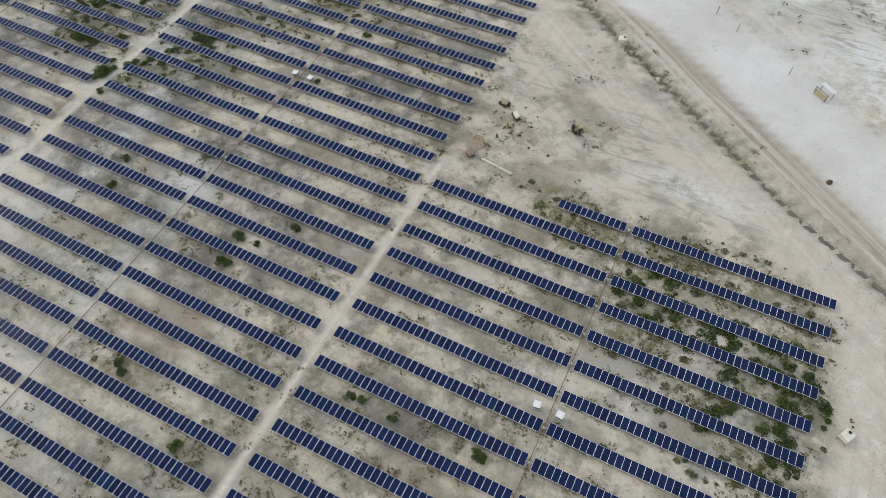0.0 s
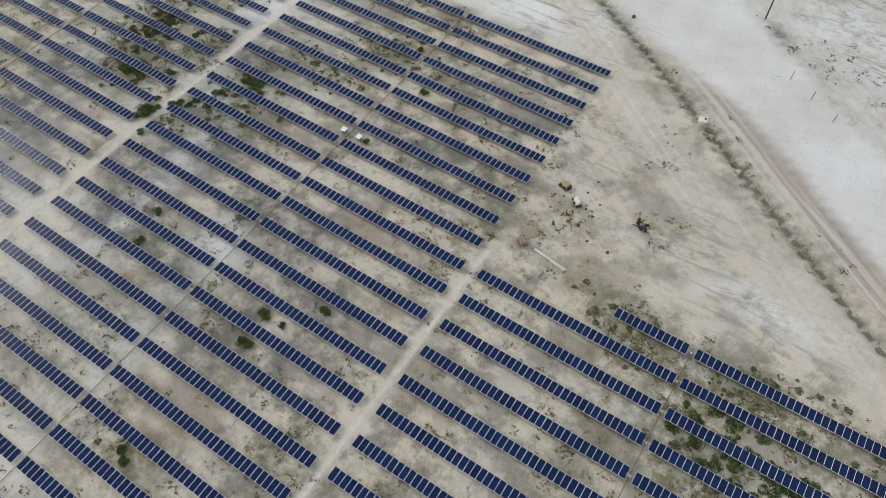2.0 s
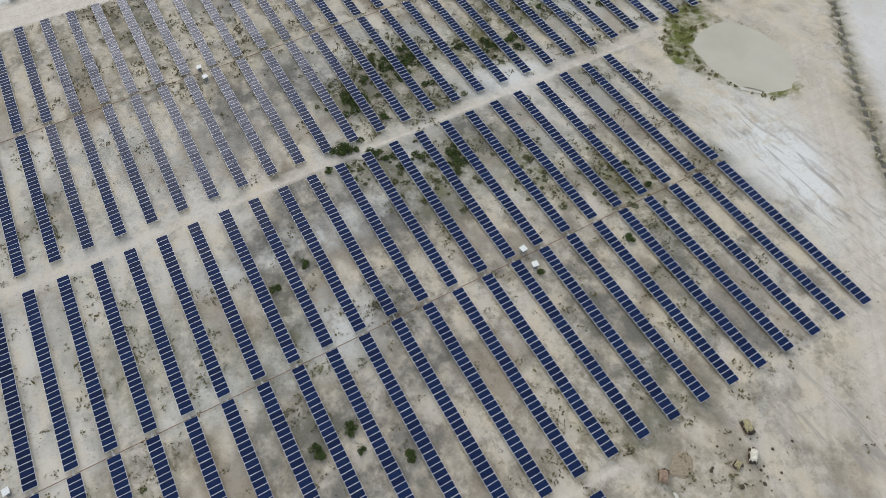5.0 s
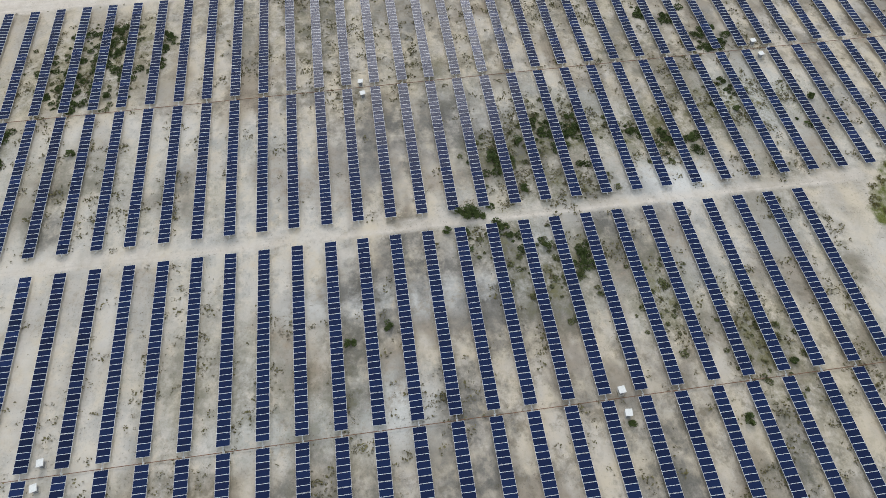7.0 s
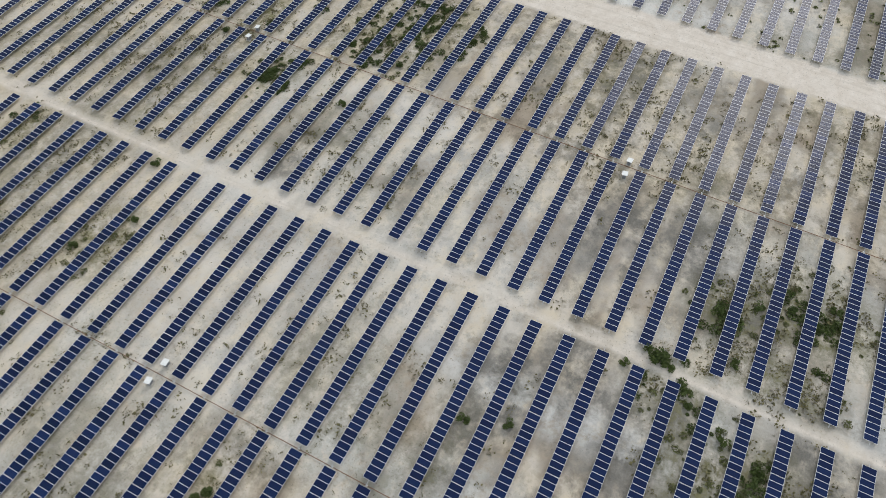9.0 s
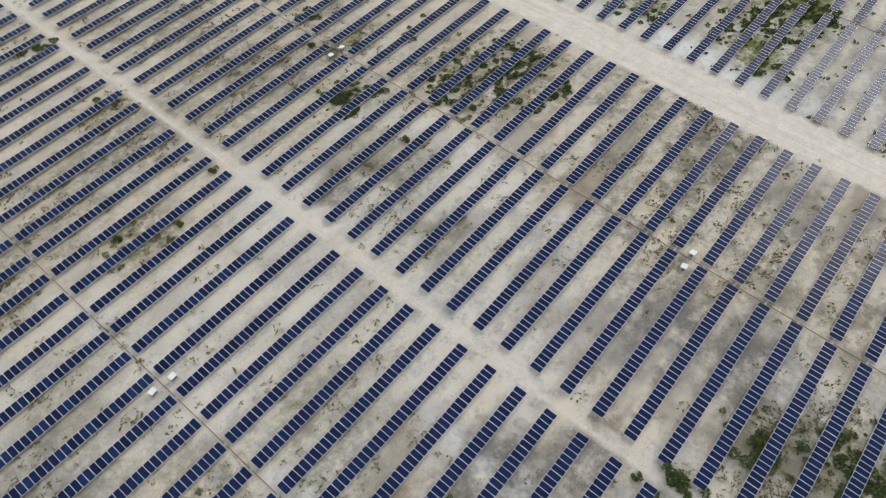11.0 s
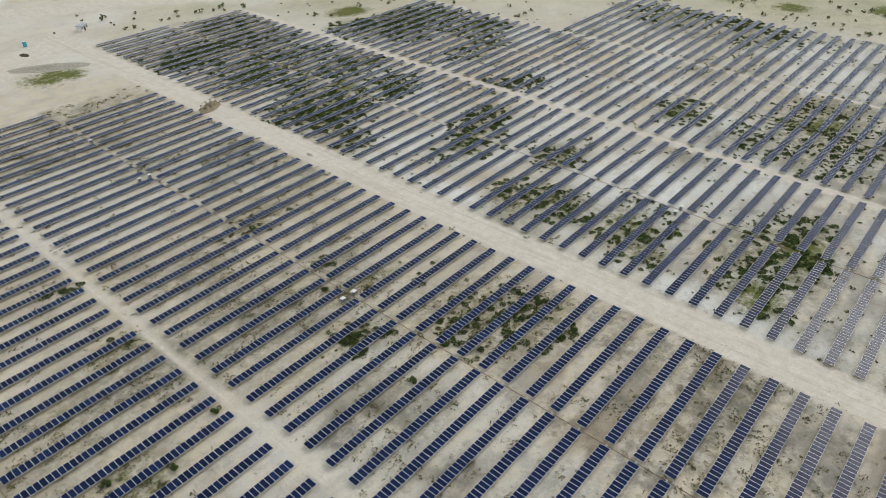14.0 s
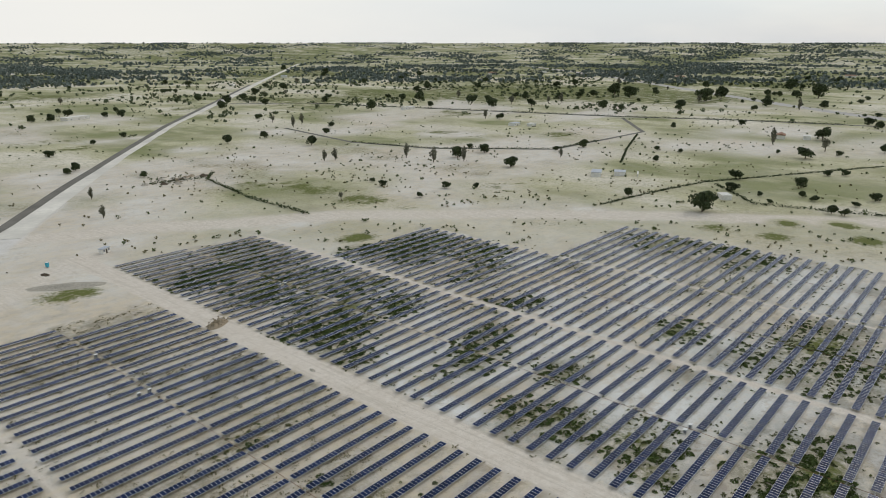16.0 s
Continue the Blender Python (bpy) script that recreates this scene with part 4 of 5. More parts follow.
crate(-37.3, 96.9, -20, 2.3, 1.5, 0.9, M_STRAW, "dark untidy load on a pallet under a straw-coloured cover")
crate(-33.7, 94.7, -48, 2.4, 1.4, 0.8, M_CREAM, "dark untidy load on a pallet under a cream cover")
crate(-37.6, 81.8, -40, 2.1, 1.6, 1.0, M_TANBOARD, "dark load on a pallet under a brown board cover")
crate(-33.8, 92.0, -70, 1.5, 1.2, 0.3, M_STRAW, "low broken pallet with a pale torn cover")


def plank_bundle():
    root = thing("pipe_bundle", pose(-32.0, 81.3, BASE + 0.05, 0, 0, -9), "bundle of long pale pipes lying on the dirt", "pipes")
    bm = bmesh.new()
    add_rod(bm, (-3.3, 0, 0.08), (3.3, 0, 0.08), 0.08)
    pipe = bm_mesh("pipe", bm, M_PIPE)
    for k, dy in enumerate((-0.2, -0.02, 0.17)):
        part("pipe", pipe, root, m=pose(0.1 * k, dy, 0.02, 0, 0, 0.6 * (k - 1)))


plank_bundle()


def scrap_heap():
    root = thing("scrap_heap", pose(-21.4, 96.6, height_at(-21.4, 96.6)), "heap of dark twisted scrap beside a straw-coloured tarp", "scrap heap")
    r = random.Random(5)
    for k in range(16):
        bm = bmesh.new()
        a, l = r.uniform(0, 6.3), r.uniform(0.7, 1.7)
        c = Vector((r.uniform(-1.3, 1.0), r.uniform(-1.2, 0.3), r.uniform(0.1, 0.6)))
        d = Vector((math.cos(a), math.sin(a), r.uniform(-0.35, 0.35))) * l / 2
        if k % 3:
            add_rod(bm, c - d, c + d, 0.07, sides=6)
        else:
            add_box(bm, l, 0.5, 0.06, c, 0.01, Euler((r.uniform(-0.6, 0.6), r.uniform(-0.4, 0.4), a)).to_matrix().to_4x4())
        part("scrap_piece", bm_mesh("scrap_piece", bm, M_DARKWOOD if k % 2 else M_BLACK), root)
    bm = bmesh.new()
    bmesh.ops.create_grid(bm, x_segments=12, y_segments=8, size=0.5)
    for v in bm.verts:
        p = v.co.copy()
        v.co = Vector((p.x * 2.7 + 0.3, p.y * 1.5 + 0.75, 0.75 - 2.4 * (p.x ** 2 + p.y ** 2) + 0.25 * noise.noise(p * 4)))
    bmesh.ops.solidify(bm, geom=bm.faces[:], thickness=0.03)
    part("tarp", bm_mesh("tarp", bm, M_STRAW), root, "straw-coloured crumpled tarp")


scrap_heap()


def water_tank(x, y, turn):
    root = thing("skid_tank", pose(x, y, height_at(x, y), 0, 0, turn), "cream box tank on a steel skid", "tank")
    bm = bmesh.new()
    add_box(bm, 1.7, 1.5, 1.1, (0, 0, 0.8), 0.12)
    tank = part("tank", bm_mesh("tank", bm, M_CREAM), root)
    bm = bmesh.new()
    for sy in (-0.7, 0.7):
        add_box(bm, 2.3, 0.12, 0.22, (0, sy, 0.12), 0.02)
    for sx in (-0.7, 0.7):
        add_box(bm, 0.12, 1.5, 0.12, (sx, 0, 0.2), 0.02)
    part("skid", bm_mesh("skid", bm, M_STEEL), root, "steel skid")
    bm = bmesh.new()
    add_rod(bm, (0.4, 0.1, 1.3), (0.4, 0.1, 1.5), 0.22)
    part("cap", bm_mesh("cap", bm, M_BLACK), tank, "black cap")


water_tank(33.6, 56.2, 60)
water_tank(-22.4, 126.3, 20)


def utility_pole(x, y):
    root = thing("utility_pole", pose(x, y, height_at(x, y)), "tall dark wooden utility pole beside the haul road", "utility pole")
    bm = bmesh.new()
    add_rod(bm, (0, 0, -0.5), (0, 0, 11.6), 0.17, 0.11, 10)
    part("pole", bm_mesh("pole", bm, M_DARKWOOD), root)
    bm = bmesh.new()
    add_box(bm, 1.8, 0.1, 0.12, (0, 0.14, 10.9), 0.01)
    arm = part("crossarm", bm_mesh("crossarm", bm, M_DARKWOOD), root)
    bm = bmesh.new()
    add_rod(bm, (0, 0, 0), (0, 0, 0.16), 0.05, 0.03)
    pin = bm_mesh("insulator", bm, M_WHITE)
    for px in (-0.8, 0, 0.8):
        part("insulator", pin, arm, "white insulator", pose(px, 0.14, 10.96))


utility_pole(-22.5, 163.6)


def lean_to(x, y, turn):
    root = thing("lean_to", pose(x, y, height_at(x, y), 0, 0, turn), "small timber lean-to with a white sheet roof on pale ground", "shelter")
    bm = bmesh.new()
    add_rod(bm, (0, 0, -0.2), (0, 0, 1.9), 0.06)
    post = bm_mesh("post", bm, M_DARKWOOD)
    for px, py in ((-1.5, -0.9), (1.5, -0.9), (-1.5, 0.9), (1.5, 0.9)):
        part("post", post, root, "dark timber post", pose(px, py, 0))
    bm = bmesh.new()
    add_box(bm, 3.4, 0.95, 0.04, (0, 0.75, 2.0), 0.01, Matrix.Rotation(radians(7), 4, "X"))
    part("roof_sheet", bm_mesh("roof_sheet", bm, M_WHITE), root, "white roof sheet")
    bm = bmesh.new()
    add_box(bm, 2.9, 0.05, 1.1, (0, -0.88, 0.8), 0.01, Matrix.Rotation(radians(-12), 4, "X"))
    part("panel", bm_mesh("panel", bm, M_STRAW), root, "straw-coloured board panel")
    bm = bmesh.new()
    add_box(bm, 3.5, 0.08, 0.1, (0, -0.9, 1.85), 0.01)
    part("rail", bm_mesh("rail", bm, M_DARKWOOD), root, "dark timber rail")


lean_to(18.9, 127.1, -38)
bm = bmesh.new()
add_rod(bm, (0, 0, -0.3), (0.12, 0.05, 2.0), 0.07, 0.05, 7)
STAKE = bm_mesh("fence_stake", bm, M_DARKWOOD)
for x, y in ((-11.8, 147.6), (-6.5, 144.1), (-1.1, 140.1), (11.7, 130.9)):
    ob = new("fence_stake", STAKE)
    ob.matrix_basis = pose(x, y, height_at(x, y), 0, 0, random.uniform(0, 360))
    tagged(ob, "dark leaning timber stake beside the haul road", "stake", "fence stakes")
for k, (x, y, s) in enumerate(((23.9, 104.5, 0.6), (-47.0, 148.0, 0.5), (-31.2, 90.5, 0.35), (-30.0, 93.5, 0.3), (-28.4, 88.2, 0.25), (-24.4, 88.0, 0.3), (-35.0, 88.3, 0.3))):
    boulder(x, y, s, s * 0.8, s * 0.6, M_EARTH, "clod", "small dark clod of earth", "clod", k + 6)


boulder(-37.6, 85.2, 2.2, 1.5, 0.12, M_TIMBER, "earth_patch", "thin spread of brown earth on pale dirt", "soil", 3)
for k in range(26):
    cx, cy, s = random.gauss(-33, 3.2), random.gauss(93.5, 3.2), random.uniform(0.08, 0.22)
    boulder(cx, cy, s, s, s * 0.7, M_EARTH, "clod", "small dark clod of earth on the dirt", "clod", k + 20)


# ---- banks of brush ----
def hedge(pts, h, w, label, mat=M_TREE, size=0.55, dense=4.5):
    """A rough bank of brush and stones along a line."""
    pts = [np.array(p, float) for p in pts]
    cs = []
    for a, b in zip(pts, pts[1:]):
        n = int(np.hypot(*(b - a)) * dense)
        t = rng.random(n)
        cs.append(a + (b - a) * t[:, None])
    c = np.concatenate(cs)
    c = c + rng.normal(size=c.shape) * w * 0.3
    z = np.abs(rng.normal(size=len(c))) * h * 0.5 + 0.1 + BASE
    v, f = leaf_cloud(len(c), size, lambda n: np.column_stack([c, z]))
    tagged(new("brush_bank", mesh_from("brush_bank", v, f, mat)), label, "hedge", "brush banks", kind="stuff")


# ---- spoil heaps, huts and small things at the far edge ----
def mound(x, y, rx, ry, h, label, mat, seed):
    bm = bmesh.new()
    bmesh.ops.create_grid(bm, x_segments=24, y_segments=18, size=1.0)
    for v in bm.verts:
        p = v.co.copy()
        r = math.hypot(p.x, p.y)
        lift = max(0.0, 1 - r) ** 0.8
        v.co = Vector((p.x * rx, p.y * ry, h * lift * (0.75 + 0.7 * noise.noise(Vector((p.x * 3 + seed, p.y * 3, 0)))) - 0.15 * r))
    ob = new("earth_mound", bm_mesh("earth_mound", bm, mat, True))
    ob.matrix_basis = pose(x, y, BASE, 0, 0, seed * 25)
    tagged(ob, label, "mound", "earth mounds")


mound(-190.5, -145.8, 5.4, 2.8, 2.6, "brown mound of soil and dry brush at the road's edge", M_TIMBER, 1)
hedge([(-194, -147), (-187, -144.5)], 1.8, 3.2, "dry brush thrown on a brown mound", M_DRYBRUSH, 0.3, 40.0)
mound(-189.6, -92.3, 2.2, 1.0, 0.5, "small pale heap of soil beside the road", M_ROCK, 3)
for k in range(22):
    r = random.uniform(1.6, 5.0)
    mound(random.gauss(-316, 13), random.gauss(-402, 7), r, r * random.uniform(0.5, 0.9), random.uniform(0.8, 2.2), "rough heap of dug soil and rubble", (M_EARTH, M_ROCK, M_TIMBER, M_ROCK)[k % 4], 3 + k)
hedge([(-298, -404), (-336, -396)], 1.4, 9.0, "dark brush and rubble among spoil heaps", M_TREE, 0.45, 9.0)
mound(-172, -250, 3.4, 1.8, 0.9, "low dark heap of soil", M_EARTH, 11)
mound(-172, -228, 16, 5, 1.6, "long low bank of tan soil", M_ROCK, 13)


def toilet(x, y):
    root = thing("portable_toilet", pose(x, y, BASE, 0, 0, 25), "turquoise plastic portable toilet standing on sand", "toilet")
    bm = bmesh.new()
    add_box(bm, 1.15, 1.15, 2.1, (0, 0, 1.1), 0.06)
    cabin = part("cabin", bm_mesh("cabin", bm, M_BLUE), root)
    bm = bmesh.new()
    add_box(bm, 1.2, 1.2, 0.16, (0, 0, 2.2), 0.06)
    part("roof", bm_mesh("roof", bm, M_WHITE), root, "white roof")
    bm = bmesh.new()
    add_box(bm, 0.75, 0.04, 1.8, (0, 0.59, 1.05), 0.01)
    part("door", bm_mesh("door", bm, M_BLUE), cabin)


toilet(-177.0, -260.7)


def house(x, y, turn, w, d, h, roof_mat, label, pitched=True):
    """A plain house with a door, windows and a roof that overhangs."""
    root = thing("house", pose(x, y, height_at(x, y), 0, 0, turn), label, "house", "houses")
    bm = bmesh.new()
    add_box(bm, w, d, h, (0, 0, h / 2))
    wall = part("wall", bm_mesh("wall", bm, M_PLASTER), root)
    bm = bmesh.new()
    if pitched:
        e, p = 0.4, d * 0.22
        v = [bm.verts.new(q) for q in ((-w / 2 - e, -d / 2 - e, h), (w / 2 + e, -d / 2 - e, h), (w / 2 + e, d / 2 + e, h), (-w / 2 - e, d / 2 + e, h), (-w / 2 - e, 0, h + p), (w / 2 + e, 0, h + p))]
        for q in ((0, 1, 5, 4), (2, 3, 4, 5), (0, 4, 3), (1, 2, 5), (3, 2, 1, 0)):
            bm.faces.new([v[k] for k in q])
    else:
        add_box(bm, w + 0.5, d + 0.5, 0.25, (0, 0, h + 0.12), 0.04)
    part("roof", bm_mesh("roof", bm, roof_mat), root)
    bm = bmesh.new()
    add_box(bm, 0.95, 0.08, 2.0, (0, d / 2 + 0.02, 1.0))
    part("door", bm_mesh("door", bm, M_DARKWOOD), wall, "dark door")
    bm = bmesh.new()
    add_box(bm, 1.2, 0.08, 1.0, (0, 0, 0))
    pane = bm_mesh("window", bm, M_GREYBOX)
    for k in (-0.32, 0.32):
        part("window", pane, wall, "dark window", pose(k * w, d / 2 + 0.02, 1.6))


house(-203.3, -263.2, 30, 5.0, 2.4, 2.4, M_SHEETROOF, "small white site hut with a flat roof beside the road", False)
for x, y, turn, w, d, h, m, pitched, label in ((-533, -184, 25, 14, 7, 3.2, M_SHEETROOF, False, "low white house with a grey flat roof"), (-545, -171, 25, 9, 8, 3.0, M_SHEETROOF, False, "white house with a grey flat roof"),
                                              (-552, -160, 25, 12, 0.6, 2.0, M_PLASTER, False, "long white plastered yard wall"), (-754, -414, 10, 16, 8, 3.2, M_SHEETROOF, False, "pale farmhouse among trees"),
                                              (-762, -395, 10, 10, 7, 3.2, M_PLASTER, False, "white flat-roofed farm outbuilding"), (-839, -140, 15, 16, 8, 4, M_TILEROOF, True, "white house with a red tiled roof"),
                                              (-850, -118, 15, 14, 7, 3.5, M_PLASTER, False, "long white house on dry ground"), (-819, -650, 0, 22, 8, 3.5, M_PLASTER, False, "long white farm building"),
                                              (-513.5, -82.5, 40, 9, 6, 3, M_PLASTER, False, "small white house beside a big tree"), (-440, -874, 20, 34, 12, 4, M_PLASTER, False, "long white shed among trees")):
    house(x, y, turn, w, d, h, m, label, pitched)


# ---- roads and field banks on the plain ----
def strip(name, pts, width, z, mat, label, side=0.0, step=14):
    """A flat band along a line, with ragged edges."""
    pts = [Vector((*p, 0)) for p in pts]
    vs, s = [], 0
    for a, b in zip(pts, pts[1:]):
        n = max(1, int((b - a).length / step))
        d = (b - a).normalized()
        o = Vector((-d.y, d.x, 0))
        for k in range(n):
            c = a.lerp(b, k / n) + o * side
            w1, w2 = (width / 2 * (1 + 0.16 * noise.noise(Vector((s * 0.35, q, 0)))) for q in (3.0, 9.0))
            vs += [(c + o * w1)[:], (c - o * w2)[:]]
            s += 1
    v = np.array(vs)
    v[:, 2] = ground_height(v[:, 0], v[:, 1]) + z
    m = len(v) // 2
    f = [(2 * k, 2 * k + 1, 2 * k + 3, 2 * k + 2) for k in range(m - 1)]
    tagged(new(name, mesh_from(name, v, f, mat)), label, "road" if "road" in name else "ditch", kind="structure")


strip("road", [(-90, -200), (-181.5, -324)][1:] + LONG_ROAD[2:], 13, 0.1, M_DIRTROAD, "straight pale dirt road across the plain")
strip("ditch", [(-150, -305), (-191.5, -354.7), (-251.4, -434.5), (-345, -553), (-480, -722), (-740, -1020), (-1020, -1340)], 6.5, 0.13, M_CANAL, "dark dry ditch along the dirt road")
strip("ditch_2", DITCH, 0.9, 0.26, M_CANAL, "narrow dark ditch beside the haul road", step=1.5)
strip("road_2", [(-3300, -2500), (-2753, -1915), (-2171, -1203), (-1813, -814), (-1455, -453), (-1246, -242), (-1119, -95), (-1000, 60)], 26, 0.1, M_ASPHALT, "distant grey main road")
strip("road_3", [(-560, -600), (-532, -454), (-552, -367), (-622, -277), (-702, -274), (-796, -271), (-925, -363)], 5, 0.1, M_CANAL, "narrow dark farm track")
strip("road_4", [(-700, -930), (-788, -845), (-833, -687), (-882, -514), (-925, -363), (-982, -237), (-1015, -117), (-1040, 20)], 9, 0.1, M_CANAL, "dark farm track along a field bank")


hedge(DITCH[:-1], 0.25, 0.9, "dark weedy growth along the ditch", M_WEED, 0.1, 11.0)
hedge([(-352, -412), (-333.6, -389.4), (-317.3, -310.2), (-314.7, -250.9)], 1.6, 2.0, "dark brushy bank round a dry field")
hedge([(-445, -134), (-497, -126), (-559, -112), (-713, -28), (-800, 20)], 1.2, 1.6, "low brush bank beside a farm track")
hedge([(-555, -103), (-510, -63), (-526, 3), (-560, 70)], 1.6, 2.2, "dark brush bank along a field")
hedge([(-594, -195), (-669, -227), (-770, -265)], 1.2, 1.6, "low brush bank between two fields")
hedge([(-532, -454), (-552, -367), (-622, -277), (-702, -274)], 1.4, 1.8, "dark brush bank along a farm track")
hedge([(-788, -845), (-833, -687), (-882, -514), (-925, -363), (-982, -237), (-1015, -117)], 1.8, 2.4, "long dark brush bank across the plain")


# ---- trees on the plain ----
def tree_data(seed, n, rx, rz, lift, mat, size):
    v, f = leaf_cloud(n, size, lambda k: lumps(k, 14, rx, rx, rz, lift, seed, 0.62))
    crown = mesh_from("crown", v, f, mat)
    bm = bmesh.new()
    r = random.Random(seed)
    add_rod(bm, (0, 0, -0.3), (0, 0, lift * 0.75), 0.26, 0.16, 8)
    for k in range(5):
        a = k * 1.26 + r.uniform(-0.3, 0.3)
        add_rod(bm, (0, 0, lift * r.uniform(0.35, 0.7)), (rx * 0.6 * math.cos(a), rx * 0.6 * math.sin(a), lift * r.uniform(0.95, 1.25)), 0.11, 0.04, 6)
    return crown, bm_mesh("trunk", bm, M_BARK)


ROUND = [tree_data(s, 1100, 4.6, 3.2, 3.4, M_TREE, 0.4) for s in (2, 5, 9)]
TALL = [tree_data(s, 420, 2.6, 4.2, 5.0, M_GREYTREE, 0.36) for s in (4, 7)]


def tree(x, y, size, kinds=ROUND, label="round dark green tree on dry open ground"):
    crown, trunk = kinds[random.randrange(len(kinds))]
    root = thing("tree", pose(x, y, float(ground_height(np.array([x]), np.array([y]))[0]), 0, 0, random.uniform(0, 360)), label, "tree", "trees on the plain")
    root.scale = (size, size, size * random.uniform(0.85, 1.1))
    part("trunk", trunk, root, "grey-brown trunk")
    part("crown", crown, root)


TREES_WEST = [(-598, -706, 1.42), (-492, -467, 1.41), (-446, -538, 1.38), (-493, -544, 1.23), (-560, -526, 1.17), (-601, -566, 1.03), (-948, -745, 2.8), (-924, -762, 1.8), (-813, -831, 1.61),
         (-939, -811, 1.53), (-874, -655, 1.49), (-726, -871, 1.73), (-752, -968, 1.54), (-642, -860, 1.5), (-958, -1134, 2.47), (-696, -1017, 1.9), (-1578, -1962, 3.13), (-1473, -1614, 3.01),
         (-286, -497, 1.17), (-276, -488, 0.98), (-299, -582, 1.23), (-357, -631, 0.83), (-401, -661, 0.99), (-494, -862, 1.55), (-410, -872, 1.65), (-446, -913, 1.73), (-391, -882, 1.66),
         (-308, -433, 0.84), (-390, -232, 0.61), (-399, -275, 0.79), (-406, -292, 0.62)]
TREES_MIDDLE = [(-423, -238, 0.91), (-437, -223, 0.59), (-520, -253, 1.53), (-564, -313, 1.47), (-577, -340, 0.9), (-528, -315, 1.65), (-926, -576, 2.51), (-951, -635, 2.48), (-796, -466, 1.62),
         (-1094, -651, 1.9), (-1109, -571, 1.85), (-1217, -565, 2.17), (-1279, -556, 3.75), (-1231, -501, 3.56), (-1263, -615, 1.7), (-1234, -370, 3.77), (-1300, -366, 3.42), (-621, -177, 0.84),
         (-677, -201, 0.83), (-650, -262, 1.29), (-854, -261, 1.06), (-676, -179, 0.63), (-933, -210, 1.25), (-585, -100, 1.36), (-470, -80, 2.04), (-480, -132, 0.89), (-716, -86, 2.03),
         (-851, -104, 2.21), (-1429, -244, 3.85), (-1404, -272, 2.47), (-1600, -336, 3.49), (-1238, -191, 2.15)]
TREES_NORTH = [(-749, -67, 0.86), (-540, -87, 1.24), (-582, -55, 1.25), (-541, -37, 0.81), (-550, -46, 0.69), (-567, -8, 0.98), (-542, -14, 0.74), (-513, -21, 0.89), (-512, -14, 0.76),
         (-650, -42, 0.9), (-642, -52, 0.89), (-1211, -265, 2.3), (-1032, -95, 1.75), (-990, -78, 1.42), (-794, -40, 1.22), (-616, -271, 0.8), (-1574, -496, 2.21), (-730, -112, 0.57),
         (-536, -68, 0.54), (-517, -56, 0.58)]
THIN_TREES = [(-585, -657, 1.4), (-571, -598, 1.53), (-596, -614, 1.47), (-442, -388, 1.24), (-450, -384, 1.25), (-498, -347, 1.34), (-496, -314, 1.59), (-233, -331, 0.97), (-354, -267, 0.7),
         (-250, -386, 0.84), (-516, -298, 1.37), (-791, -485, 1.55), (-983, -581, 2.06), (-1034, -544, 1.65), (-788, -133, 1.77), (-770, -83, 1.89), (-587, -248, 0.96)]
for x, y, size in TREES_WEST + TREES_MIDDLE + TREES_NORTH:
    tree(x, y, size)
for x, y, size in THIN_TREES:
    tree(x, y, size, TALL, "thin grey-green tree standing on dry ground")

EYE_XY = np.array((-71.0, 62.0))


def wedge(count, r0, r1, power, chance):
    """Places on the plain beyond the blocks, from r0 to r1 away."""
    a, r = np.radians(rng.uniform(150, 290, count)), r0 + (r1 - r0) * rng.random(count) ** power
    x, y = EYE_XY[0] + r * np.cos(a), EYE_XY[1] + r * np.sin(a)
    road = np.minimum(near_line(x, y, LONG_ROAD), near_line(x, y, CROSS_ROAD)) > 16
    keep = road & (in_array(x, y) < 0.5) & (rng.random(count) < chance(x, y))
    return x[keep], y[keep]


x, y = wedge(700, 1000, 2100, 0.9, lambda x, y: np.clip((field(x, y, 130.0, 51) - 0.36) * 4, 0.15, 1))
for k in range(min(len(x), 230)):
    tree(float(x[k]), float(y[k]), random.uniform(0.9, 2.3), TALL if k % 6 == 0 else ROUND, "dark green tree scattered over the plain")


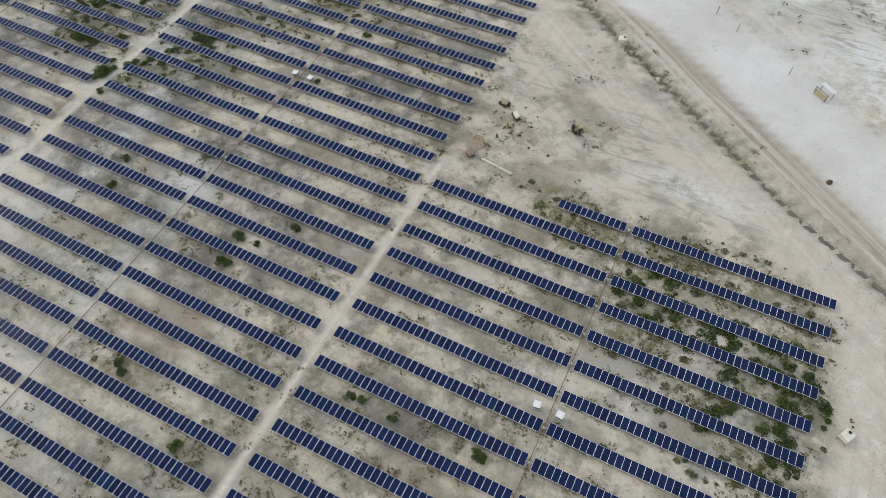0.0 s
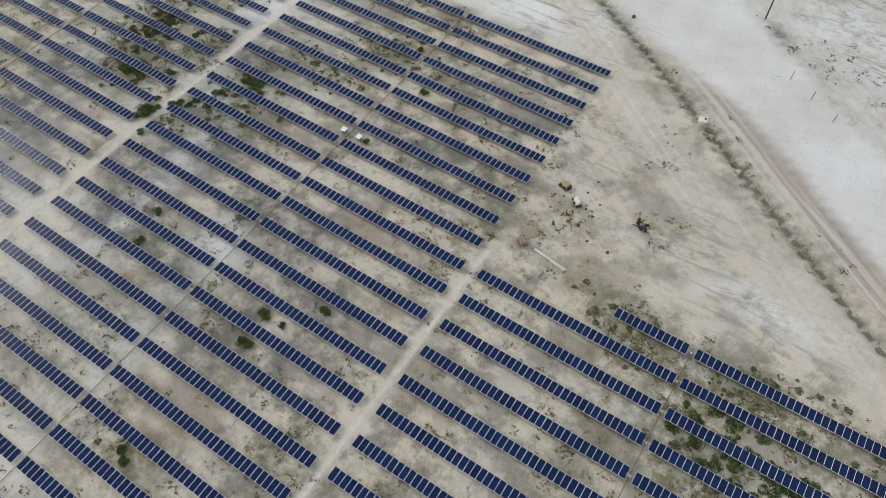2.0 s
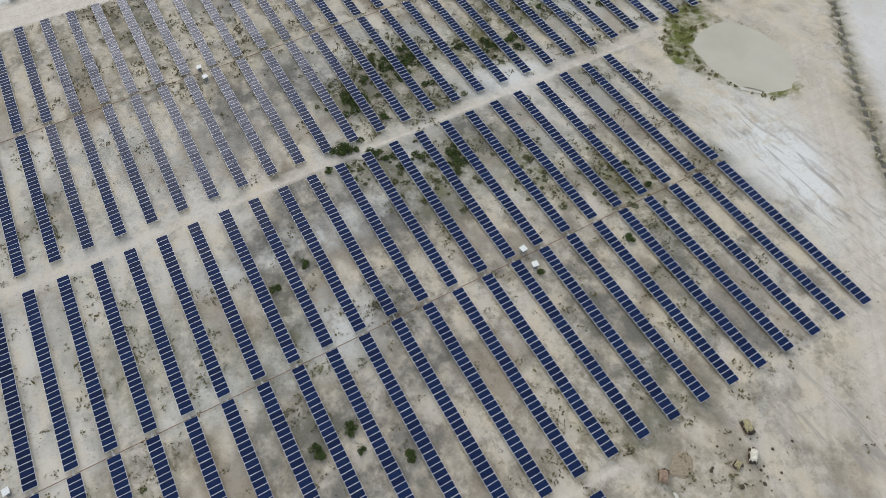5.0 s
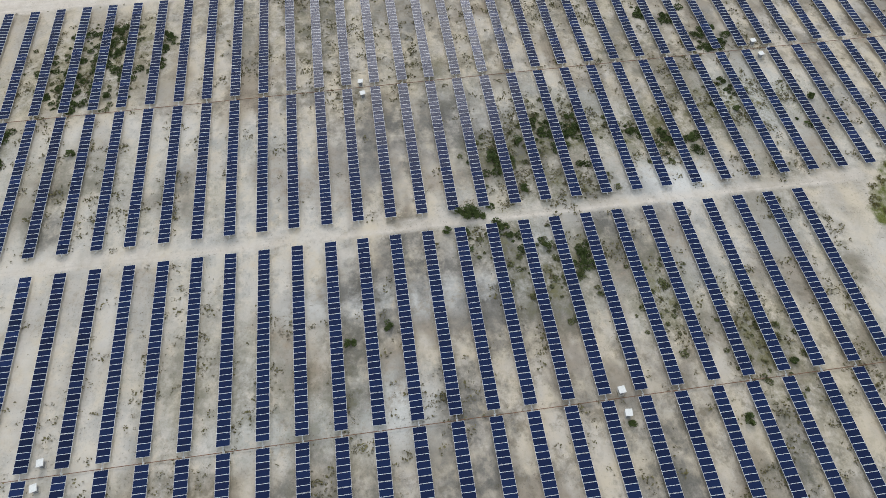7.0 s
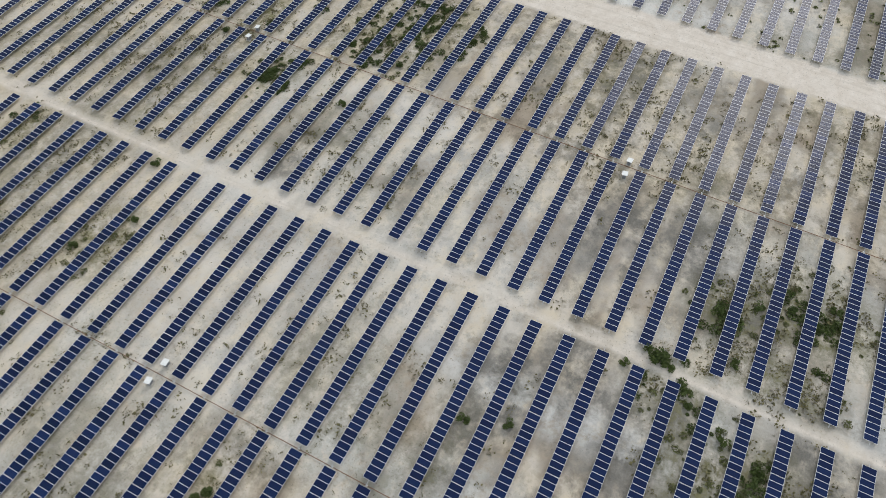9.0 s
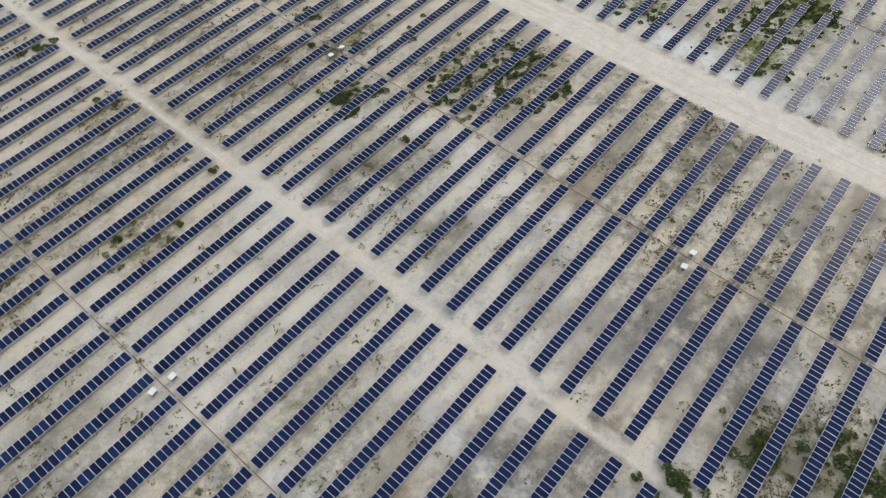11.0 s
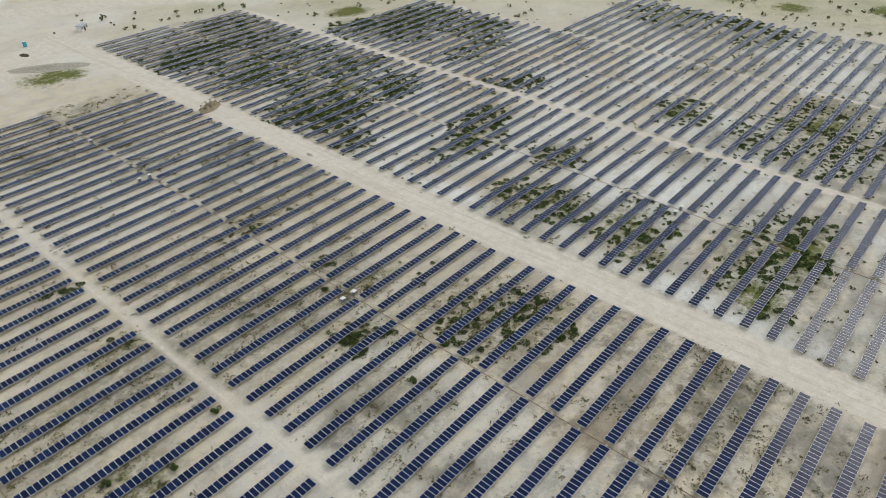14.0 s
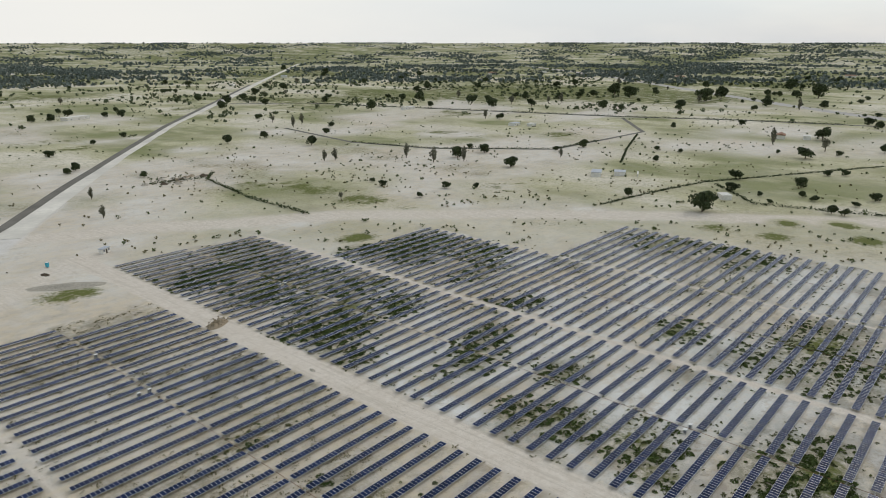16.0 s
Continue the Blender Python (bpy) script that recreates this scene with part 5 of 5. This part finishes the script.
def clumps(name, x, y, lo, hi, leaves, size, mat, label, category):
    r = rng.uniform(lo, hi, len(x))
    k = np.repeat(np.arange(len(x)), leaves)
    d = rng.normal(size=(len(k), 3))
    d /= np.linalg.norm(d, axis=1, keepdims=True)
    c = d * (r[k] * rng.uniform(0.4, 1.0, len(k)))[:, None]
    z = ground_height(x, y)[k] + (c[:, 2] * 0.7 + r[k] * 0.75)
    v, f = leaf_cloud(len(k), size, lambda n: np.column_stack([x[k] + c[:, 0], y[k] + c[:, 1], z]))
    s = np.repeat(r[k], 4)[:, None] / hi
    m = np.repeat(np.column_stack([x[k] + c[:, 0], y[k] + c[:, 1], z]), 4, axis=0)
    tagged(new(name, mesh_from(name, m + (v - m) * (0.5 + s), f, mat)), label, category, kind="stuff")


x, y = wedge(9000, 300, 1400, 0.8, lambda x, y: np.clip((field(x, y, 60.0, 52) - 0.48) * 6, 0.06, 1))
clumps("plain_scrub", x, y, 0.3, 1.6, 20, 0.32, M_SHRUB, "dark scrub dotted over the dry plain", "scrub")
x, y = wedge(12000, 900, 2600, 0.8, lambda x, y: np.clip((field(x, y, 150.0, 53) - 0.46) * 7, 0.05, 1))
clumps("plain_trees", x, y, 1.2, 4.5, 20, 1.1, M_MIDTREE, "far scattered trees on the plain", "trees")
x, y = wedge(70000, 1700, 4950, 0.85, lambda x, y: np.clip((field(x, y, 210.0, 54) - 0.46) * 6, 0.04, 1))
clumps("far_woods", x, y, 2.2, 6.0, 9, 2.6, M_FARTREE, "far woods towards the horizon, distance haze in their leaf colour", "woods")
x, y = wedge(3000, 320, 640, 1.0, lambda x, y: np.clip((field(x, y, 40.0, 57) - 0.45) * 6, 0.1, 1))
clumps("field_tufts", x, y, 0.3, 1.0, 10, 0.35, M_WEED, "olive tufts on the dry field", "weeds")

x, y = wedge(60, 1500, 3600, 0.9, lambda x, y: np.clip((field(x, y, 300.0, 56) - 0.38) * 5, 0, 1))
for k in range(min(len(x), 44)):
    house(float(x[k]), float(y[k]), random.uniform(0, 180), random.uniform(14, 30), random.uniform(9, 14), random.uniform(3.5, 6), (M_PLASTER, M_SHEETROOF, M_TILEROOF)[k % 3], "far pale house among trees", k % 3 == 2)
